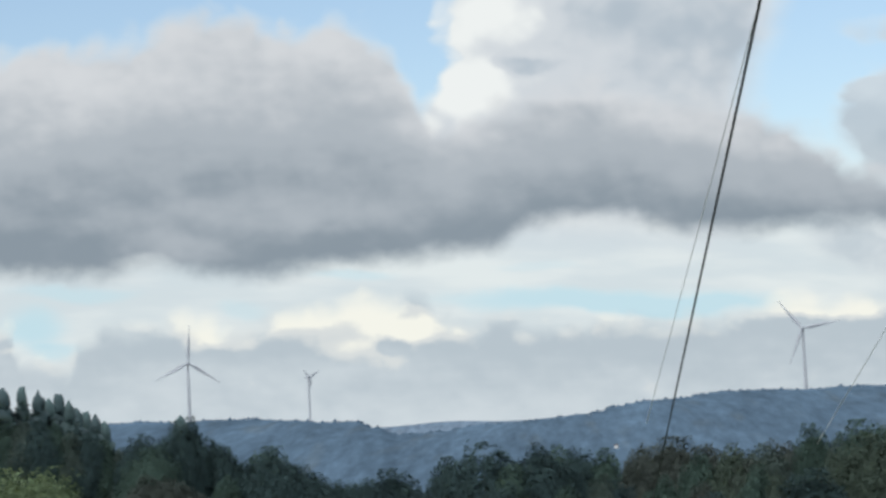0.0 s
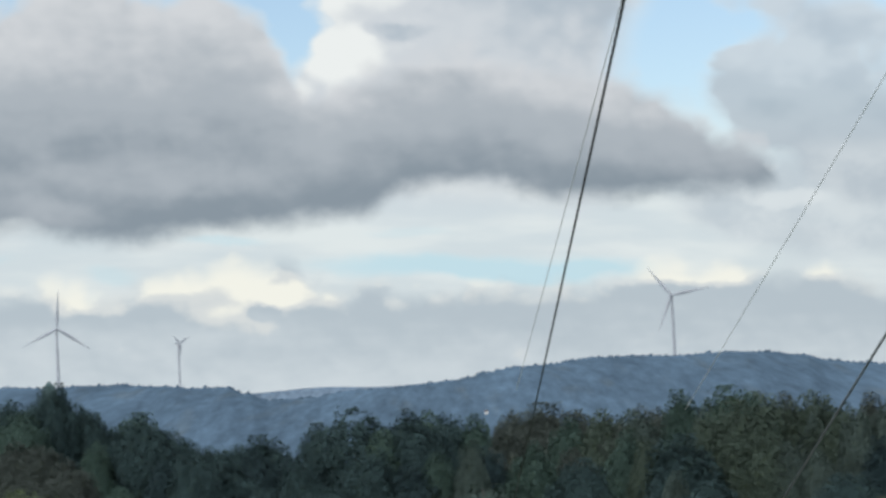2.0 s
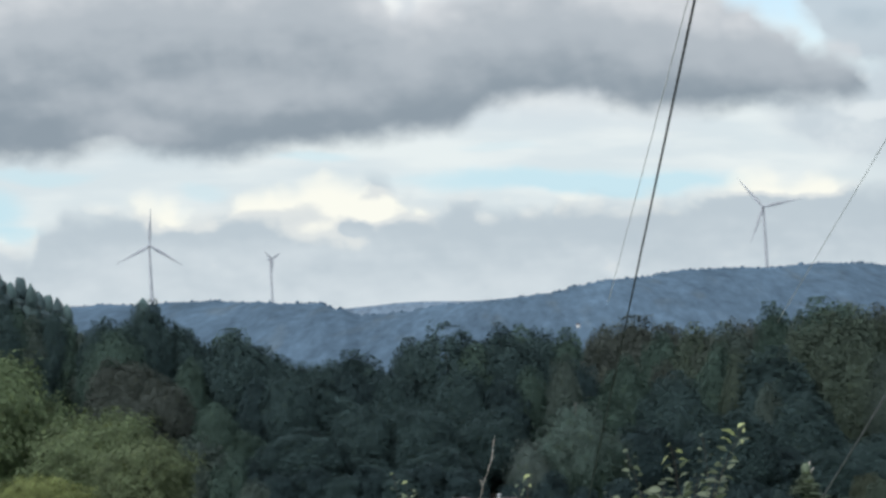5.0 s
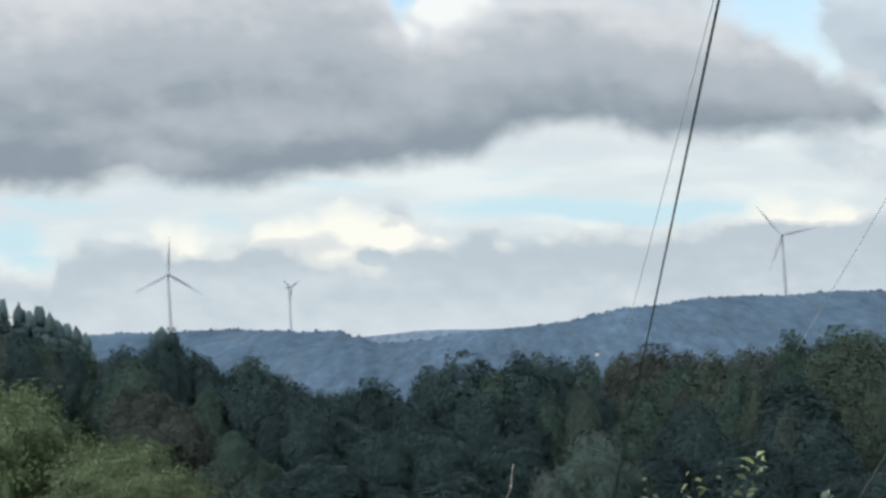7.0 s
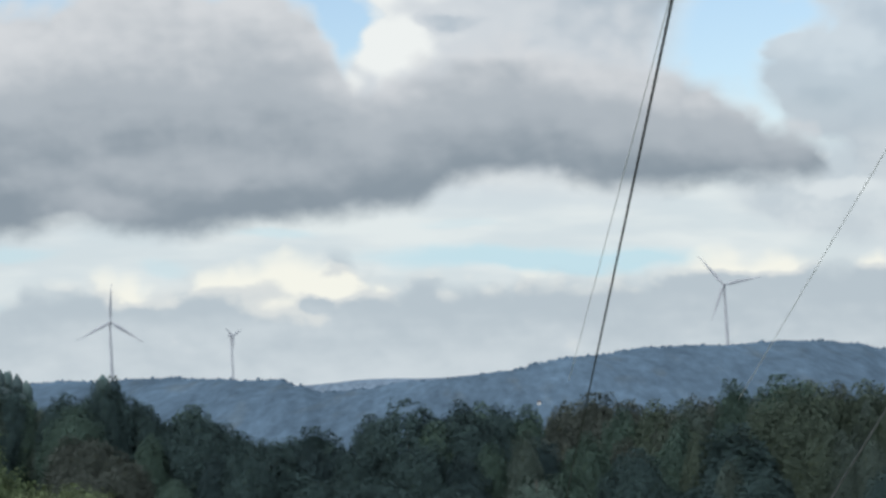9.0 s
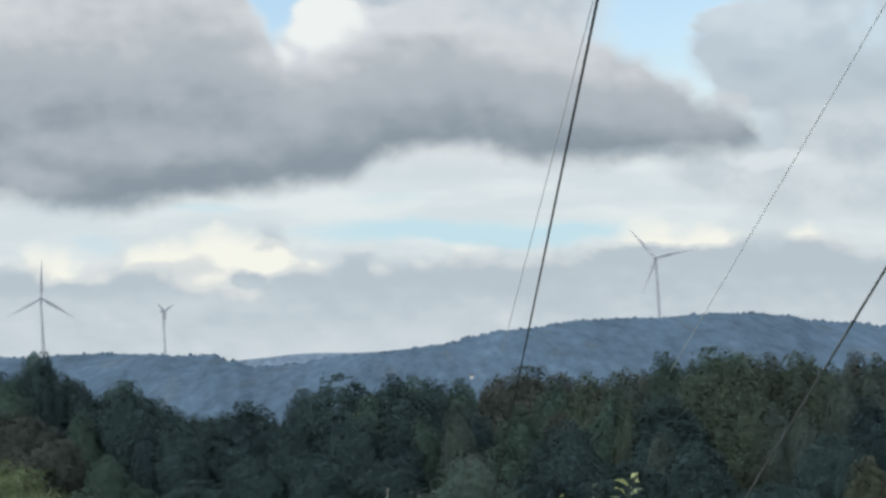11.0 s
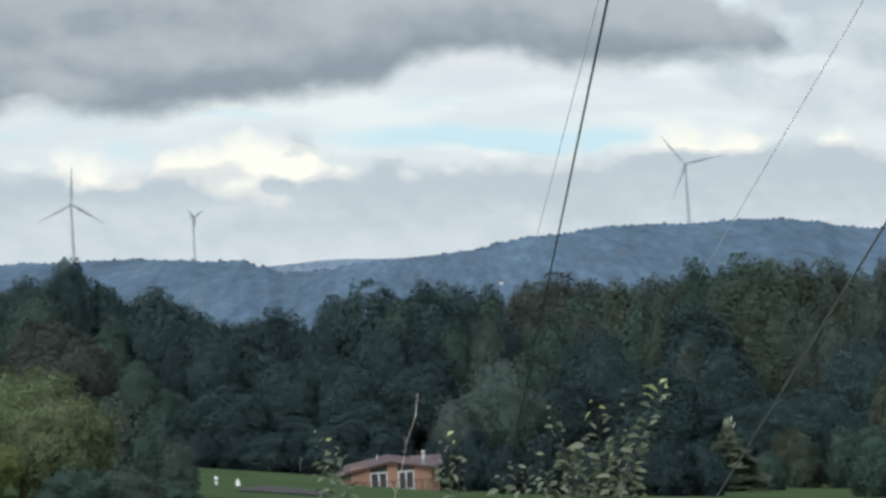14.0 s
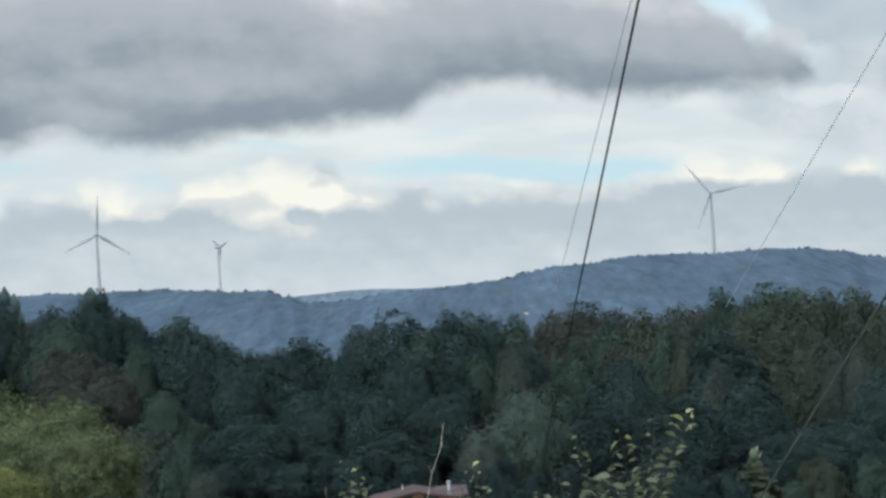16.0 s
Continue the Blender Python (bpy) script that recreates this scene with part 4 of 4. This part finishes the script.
# ---- the house ----
def build_house():
    root = new("house")
    root.matrix_basis = Matrix.LocRotScale(at(-1.34, -4.15, 190), Euler((0, 0, radians(3.0))), None)
    # local axes: x to the right, y into the house, z up from the eaves
    W, FLOOR, D, RISE = 3.02, -3.1, 7.4, 0.56

    def gable(x):
        return RISE * (1 - abs(x) / W)

    # front wall of upright strips round the two windows and their raked top lights
    holes = [(-1.62, -0.32), (0.48, 1.70)]
    cuts = [-W, *holes[0], *holes[1], W]
    for i, (a, b) in enumerate(zip(cuts, cuts[1:])):
        bm = bmesh.new()
        if (a, b) in holes:
            spans = [(FLOOR, -1.62)]
        else:
            spans = [(FLOOR, None)]
        for z0, z1 in spans:
            xs = [a, 0.0, b] if a < 0 < b else [a, b]
            for x0, x1 in zip(xs, xs[1:]):
                t0, t1 = (gable(x0), gable(x1)) if z1 is None else (z1, z1)
                vs = [bm.verts.new((x, y, z)) for y in (0, 0.2) for x, z in ((x0, z0), (x1, z0), (x1, t1), (x0, t1))]
                for q in ((0, 1, 2, 3), (7, 6, 5, 4), (0, 4, 5, 1), (1, 5, 6, 2), (2, 6, 7, 3), (3, 7, 4, 0)):
                    bm.faces.new([vs[j] for j in q])
        wall = part("front_wall", bm, CLADDING, root)
        n = 15
        for j in range(n):
            z = FLOOR + 0.2 + j * 0.2
            if (a, b) in holes and z > -1.75 or z > -0.02:
                continue
            part("board_edge", boxed(a + 0.01, b - 0.01, -0.018, 0.0, z, z + 0.03), CLADDING, wall)
    for x in (-W, W - 0.2):
        part("side_wall", boxed(x, x + 0.2, 0.2, D, FLOOR, 0.0), CLADDING, root)
    part("rear_wall", boxed(-W + 0.2, W - 0.2, D - 0.2, D, FLOOR, 0.0), CLADDING, root)
    part("floor", boxed(-W + 0.2, W - 0.2, 0.2, D - 0.2, FLOOR, FLOOR + 0.1), CURTAIN, root)

    # roof: two slopes of shingle courses over a deck
    for side in (-1, 1):
        me = bpy.data.meshes.new("roof")
        bm = bmesh.new()
        over, thick = 0.42, 0.14
        ex = side * (W + over)
        ez = -RISE * over / W
        pts = [(0, RISE + 0.03), (ex, ez + 0.03), (ex, ez + 0.03 - thick), (0, RISE + 0.03 - thick)]
        vs = [bm.verts.new((x, y, z)) for y in (-0.28, D + 0.3) for x, z in pts]
        for q in ((0, 1, 2, 3), (7, 6, 5, 4), (0, 4, 5, 1), (1, 5, 6, 2), (2, 6, 7, 3), (3, 7, 4, 0)):
            bm.faces.new([vs[j] for j in q])
        bmesh.ops.recalc_face_normals(bm, faces=bm.faces)
        bm.to_mesh(me)
        bm.free()
        me.materials.append(SHINGLE)
        slope = new("roof", me)
        slope.parent = root
        courses = 12
        for j in range(courses):
            t0, t1 = j / courses, (j + 1) / courses
            bm = bmesh.new()
            x0, x1 = ex * t0, ex * t1
            z0 = RISE + (ez - RISE) * t0 + 0.034
            z1 = RISE + (ez - RISE) * t1 + 0.055
            q = [bm.verts.new(c) for c in ((x0, -0.30, z0), (x1, -0.30, z1), (x1, D + 0.31, z1), (x0, D + 0.31, z0),
                                           (x1, -0.30, z1 - 0.03), (x1, D + 0.31, z1 - 0.03))]
            bm.faces.new((q[0], q[1], q[2], q[3]) if side > 0 else (q[3], q[2], q[1], q[0]))
            bm.faces.new((q[1], q[4], q[5], q[2]) if side > 0 else (q[2], q[5], q[4], q[1]))
            part("shingle", bm, SHINGLE, slope)
        bm = bmesh.new()
        pts = [(0, RISE - 0.02), (ex, ez - 0.02), (ex, ez - 0.14), (0, RISE - 0.14)]
        vs = [bm.verts.new((x, y, z)) for y in (-0.33, -0.285) for x, z in pts]
        for q in ((0, 1, 2, 3), (7, 6, 5, 4), (0, 4, 5, 1), (1, 5, 6, 2), (2, 6, 7, 3), (3, 7, 4, 0)):
            bm.faces.new([vs[j] for j in q])
        bmesh.ops.recalc_face_normals(bm, faces=bm.faces)
        part("bargeboard", bm, STAIN, root, "dark red-brown bargeboard")
        part("gutter", boxed(min(ex, ex + side * 0.1), max(ex, ex + side * 0.1), -0.5, D + 0.2, ez - 0.16, ez - 0.04), STAIN, root)

    # windows: white frame, two tall panes each, and a raked light above
    for x0, x1 in holes:
        win = new("window")
        win.parent = root
        z0, z1 = -1.62, -0.20
        for name, dims in (("frame", (x0, x0 + 0.09, z0, z1)), ("frame", (x1 - 0.09, x1, z0, z1)), ("frame", (x0 + 0.09, x1 - 0.09, z0, z0 + 0.1)),
                           ("frame", (x0 + 0.09, x1 - 0.09, z1 - 0.1, z1)), ("mullion", ((x0 + x1) / 2 - 0.055, (x0 + x1) / 2 + 0.055, z0 + 0.1, z1 - 0.1))):
            part(name, boxed(dims[0], dims[1], -0.05, 0.12, dims[2], dims[3], bevel=0.01), TRIM, win)
        m = (x0 + x1) / 2
        part("pane", boxed(x0 + 0.09, m - 0.055, 0.03, 0.04, z0 + 0.1, z1 - 0.1), GLASS, win)
        part("pane", boxed(m + 0.055, x1 - 0.09, 0.03, 0.04, z0 + 0.1, z1 - 0.1), GLASS, win)
        part("sill", boxed(x0 - 0.06, x1 + 0.06, -0.12, -0.02, z0 - 0.08, z0 - 0.004), TRIM, win)
        bm = bmesh.new()
        vs = [bm.verts.new((x, y, z)) for y in (0.03, 0.05) for x, z in ((x0, z1 + 0.004), (x1, z1 + 0.004), (x1, gable(x1) - 0.02), (x0, gable(x0) - 0.02))]
        for q in ((0, 1, 2, 3), (7, 6, 5, 4), (0, 4, 5, 1), (1, 5, 6, 2), (2, 6, 7, 3), (3, 7, 4, 0)):
            bm.faces.new([vs[j] for j in q])
        part("top_light", bm, GLASS, win, "dark raked top light")

    # side wing with its own low roof
    part("wing_wall", boxed(W, W + 0.7, 3.0, D - 0.3, FLOOR, -0.1), CLADDING, root)
    bm = bmesh.new()
    vs = [bm.verts.new((x, y, z)) for x in (1.6, W + 1.0) for y, z in ((1.9, 0.02), (4.9, 0.56), (D + 0.2, 0.30), (D + 0.2, 0.16), (4.9, 0.42), (1.9, -0.12))]
    n = 6
    for j in range(n):
        bm.faces.new((vs[j], vs[(j + 1) % n], vs[n + (j + 1) % n], vs[n + j]))
    bm.faces.new(vs[:n][::-1])
    bm.faces.new(vs[n:])
    bmesh.ops.recalc_face_normals(bm, faces=bm.faces)
    part("wing_roof", bm, SHINGLE, root)

    # low lean-to roof on the other side
    part("porch_wall", boxed(-W - 0.75, -W, 1.2, 5.0, FLOOR, -0.42), CLADDING, root)
    bm = bmesh.new()
    vs = [bm.verts.new((x, y, z)) for y in (0.7, 5.4) for x, z in ((-W - 1.15, -0.40), (-W + 0.2, -0.12), (-W + 0.2, -0.22), (-W - 1.15, -0.50))]
    for q in ((0, 1, 2, 3), (7, 6, 5, 4), (0, 4, 5, 1), (1, 5, 6, 2), (2, 6, 7, 3), (3, 7, 4, 0)):
        bm.faces.new([vs[j] for j in q])
    bmesh.ops.recalc_face_normals(bm, faces=bm.faces)
    part("porch_roof", bm, SHINGLE, root)

    # flue and vent pipes
    v, f = joined([tube([Vector((2.52, 1.2, -0.1)), Vector((2.52, 1.2, 0.98))], [0.11, 0.11], 10)])
    flue = part("flue", raw("flue", v, f, STEEL, False), STEEL, root, "galvanised flue pipe")
    v, f = joined([tube([Vector((2.52, 1.2, 1.02)), Vector((2.52, 1.2, 1.10)), Vector((2.52, 1.2, 1.18))], [0.19, 0.19, 0.04], 10)])
    part("cap", raw("cap", v, f, STEEL, False), STEEL, flue)
    part("flashing", boxed(2.34, 2.70, 1.0, 1.4, 0.02, 0.16), STEEL, flue)
    v, f = tube([Vector((-0.9, 4.8, 0.3)), Vector((-0.9, 4.8, 0.78))], [0.06, 0.06], 8)
    part("vent_pipe", raw("vent_pipe", v, f, STEEL, False), STEEL, root)

    # deck with its rail in front of the windows
    deck = new("deck")
    deck.parent = root
    for j in range(9):
        part("board", boxed(-W - 0.3, W + 0.4, -2.2 + j * 0.24, -1.98 + j * 0.24, -1.88, -1.84), STAIN, deck)
    for j in range(7):
        x = -W - 0.25 + j * 1.09
        part("post", boxed(x - 0.045, x + 0.045, -2.3, -2.21, FLOOR - 1.2, -0.78), STAIN, deck)
    part("rail", boxed(-W - 0.32, W + 0.42, -2.33, -2.18, -0.78, -0.72), STAIN, deck)
    part("rail", boxed(-W - 0.32, W + 0.42, -2.29, -2.22, -1.71, -1.65), STAIN, deck)
    for j in range(44):
        x = -W - 0.17 + j * 0.15
        part("baluster", boxed(x - 0.012, x + 0.012, -2.268, -2.242, -1.65, -0.78), STAIN, deck)
    tagged(root, "salmon-clad single-storey house with a low shingle gable", "house")


build_house()


# ---- on the lawn ----
def lathe(profile_points, sides=12):
    verts, faces = [], []
    for r, z in profile_points:
        verts += [Vector((r * math.cos(math.tau * j / sides), r * math.sin(math.tau * j / sides), z)) for j in range(sides)]
    for i in range(len(profile_points) - 1):
        for j in range(sides):
            a, b = i * sides + j, i * sides + (j + 1) % sides
            faces.append((a, b, b + sides, a + sides))
    faces.append(tuple(range(sides))[::-1])
    faces.append(tuple((len(profile_points) - 1) * sides + j for j in range(sides)))
    return verts, faces


def lawn_ornament(az, el, pts, label):
    dist = 122.0
    v, f = lathe(pts)
    ob = new("lawn_ornament", raw("lawn_ornament", v, f, STONEWHITE, False))
    ob.location = on_ground(az, dist, -0.02)
    ob.scale = (0.6, 0.6, 0.6)
    tagged(ob, label, "lawn ornament", "white ornaments on the lawn")


lawn_ornament(-5.32, -4.28, [(0.15, 0), (0.15, 0.06), (0.08, 0.10), (0.13, 0.26), (0.08, 0.34), (0.09, 0.40), (0.20, 0.46), (0.21, 0.54), (0.10, 0.58), (0.09, 0.66), (0.02, 0.72)],
              "white tiered concrete ornament standing on the lawn")
lawn_ornament(-4.83, -4.32, [(0.22, 0), (0.23, 0.08), (0.19, 0.14), (0.18, 0.36), (0.13, 0.46), (0.10, 0.52), (0.03, 0.58)],
              "white bell-shaped concrete ornament standing on the lawn")


def shepherd_hook(az, dist):
    base = on_ground(az, dist, -0.1)
    pts = [Vector((0, 0, 0)), Vector((0.02, 0, 0.8)), Vector((0.02, 0, 1.4))]
    pts += [Vector((0.12 - 0.12 * math.cos(a * 0.5), 0, 1.4 + 0.14 * math.sin(a * 0.5))) for a in range(1, 6)]
    v, f = tube(pts, [0.013] * len(pts), 6)
    ob = new("garden_hook", raw("garden_hook", v, f, PALE_BARK, False))
    ob.location = base
    tagged(ob, "thin grey garden hook standing on the lawn", "garden hook")


shepherd_hook(-3.4, 215)


# ---- the shrub before the camera ----
def leaf_mesh(seed):
    """One ovate leaf, folded on its midrib, with a wavy edge and a short stalk."""
    rng = random.Random(seed)
    verts, faces = [], []
    n = 6
    for i in range(n + 1):
        t = i / n
        w = 0.30 * math.sin(math.pi * min(1, t * 0.97 + 0.03)) ** 0.75 * (1.15 - 0.45 * t)
        bend = -0.30 * t * t * rng.uniform(0.7, 1.3)
        ruffle = rng.uniform(-0.04, 0.04)
        verts += [(-w, t, bend + w * 0.35 + ruffle), (0, t, bend), (w, t, bend + w * 0.35 - ruffle)]
    for i in range(n):
        a = i * 3
        faces += [(a, a + 1, a + 4, a + 3), (a + 1, a + 2, a + 5, a + 4)]
    o = len(verts)
    verts += [(-0.015, -0.35, 0.05), (0.015, -0.35, 0.05), (0.015, 0.05, 0), (-0.015, 0.05, 0)]
    faces.append((o, o + 1, o + 2, o + 3))
    return raw("leaf", verts, faces, SHRUB_LEAVES, False)


LEAF = [leaf_mesh(s) for s in range(5)]
YOUNG, DULL, PALE, SHADE_LEAF = (0.30, 0.34, 0.15), (0.080, 0.105, 0.060), (0.118, 0.145, 0.090), (0.05, 0.068, 0.04)


def leafy_stem(root, foot, dist, az, el, lean, leaves, size, young, rng):
    """One stem from the ground to its tip, with leaves set on alternate sides along its upper part."""
    tip = at(az, el, dist + rng.uniform(-0.35, 0.35)) - foot
    base = on_ground(az + lean * 1.3, dist) - foot
    start = Vector((base.x, tip.y * 0.5, base.z))
    knee = Vector((start.x * 0.65 + tip.x * 0.35, tip.y, tip.z * 0.72))

    def along(t):
        return start * (1 - t) ** 2 + knee * 2 * t * (1 - t) + tip * t * t

    path = [along(i / 12) + Vector((rng.uniform(-0.006, 0.006), 0, 0)) for i in range(13)]
    v, f = tube(path, [0.0048 - 0.0003 * i for i in range(13)], 5)
    stem = part("stem", raw("stem", v, f, TWIG_BARK, False), TWIG_BARK, root)
    # low stems count as shaded: the shade is put into darker leaf colours
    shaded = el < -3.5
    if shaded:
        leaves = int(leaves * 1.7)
    for i in range(leaves):
        t = 1.0 - 0.42 * (i / leaves) ** 0.9
        side = 1 if i % 2 else -1
        p = along(t)
        yaw = -side * rng.uniform(10, 150)
        pitch, roll = rng.uniform(-40, 60), rng.uniform(-60, 60)
        if i == 0:
            yaw, pitch = -40, 35
        turn = Euler((radians(pitch), radians(roll), radians(yaw)))
        grown = size * rng.uniform(0.4, 1.0) * (0.8 if i < 2 else 1.0)
        out = Vector((side * rng.uniform(0.012, 0.03), rng.uniform(-0.03, 0.03), 0.0))
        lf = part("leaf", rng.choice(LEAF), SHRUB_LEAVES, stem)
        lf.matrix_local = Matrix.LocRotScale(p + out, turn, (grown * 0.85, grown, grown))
        # colours darken down each stem too, as the shade would
        lf.color = (*(YOUNG if i < young and not shaded else rng.choice((DULL, PALE, PALE, SHADE_LEAF) if shaded else (DULL, PALE, PALE)) if i < leaves * 0.45 else rng.choice((DULL, DULL, SHADE_LEAF, PALE))), 1)


def bare_twig(root, foot, dist, az, el, lean):
    """A dead forked twig without leaves."""
    tip = at(az, el, dist) - foot
    base = on_ground(az + lean, dist) - foot
    wob = random.Random(8)
    path = [base.lerp(tip, i / 14) + Vector((wob.uniform(-0.012, 0.012), 0, 0)) for i in range(15)]
    v, f = tube(path, [0.0032 - 0.00014 * i for i in range(15)], 5)
    stem = part("stem", raw("stem", v, f, PALE_BARK, False), PALE_BARK, root, "pale bare forked twig")
    for a, dx, dz in ((10, -0.022, 0.05), (11, 0.014, 0.04), (12, -0.012, 0.04), (13, 0.012, 0.03)):
        v, f = tube([path[a], path[a] + Vector((dx, 0, dz))], [0.0028, 0.0012], 4)
        part("spur", raw("spur", v, f, PALE_BARK, False), PALE_BARK, stem)


def shrub(dist, stems, label, seed, twig=None):
    """A shrub of arching stems; each row: bearing, elevation of the tip, lean, leaves, leaf length, young leaves."""
    rng = random.Random(seed)
    foot = on_ground(sum(r[0] for r in stems) / len(stems), dist)
    root = new("shrub")
    root.location = foot
    for az, el, lean, leaves, size, young in stems:
        leafy_stem(root, foot, dist, az, el, lean, leaves, size, young, rng)
    if twig:
        bare_twig(root, foot, dist, *twig)
    tagged(root, label, "shrub", "shrubs on the slope below the camera")


TALL_STEMS = [(4.99, -2.58, -1.78, 30, 0.085, 5), (3.35, -2.92, 0.43, 24, 0.08, 4), (4.08, -2.72, 0.22, 16, 0.05, 0), (2.34, -3, 0.91, 22, 0.075, 0), (3.14, -3.78, 0, 22, 0.085, 2), (3.92, -3.63, -0.64, 24, 0.085, 1), (2.62, -3.88, 0.39, 22, 0.085, 0), (4.37, -3.59, -0.71, 18, 0.07, 1)]
LOW_STEMS = [(2.14, -4.43, 0.32, 20, 0.085, 1), (2.85, -4.28, -0.26, 24, 0.09, 1), (3.51, -4.12, -0.39, 26, 0.09, 0), (4.07, -4.41, -0.45, 22, 0.09, 0), (3.09, -4.67, 0, 22, 0.09, 1), (1.44, -4.19, 0.64, 18, 0.075, 1), (1.1, -4.49, 0.45, 16, 0.075, 0), (1.91, -3.9, 0.45, 12, 0.06, 1), (3.72, -4.84, -0.39, 18, 0.09, 0), (2.37, -4.76, 0.06, 20, 0.09, 0)]
shrub(14.0, TALL_STEMS + LOW_STEMS, "leafy shrub with pale yellow-green tips and upright stems", 3)
shrub(14.2, [(-2.98, -3.22, 0.49, 12, 0.075, 1), (-2.7, -3.43, 0.19, 14, 0.08, 1), (-2.53, -3.76, 0, 14, 0.08, 0), (-2.93, -4.05, 0.26, 14, 0.08, 0), (-2.36, -4.22, -0.06, 12, 0.08, 0)],
      "slim leafy shrub with grey-green leaves", 5)
shrub(14.1, [(0.09, -3.47, -0.28, 12, 0.075, 2), (-0.14, -3.65, 0.06, 12, 0.075, 1), (0.23, -3.99, -0.26, 12, 0.075, 0), (-0.3, -4.22, 0.19, 12, 0.08, 0)],
      "slim leafy shrub with a bare forked twig", 7, (-0.59, -2.47, -2.37))
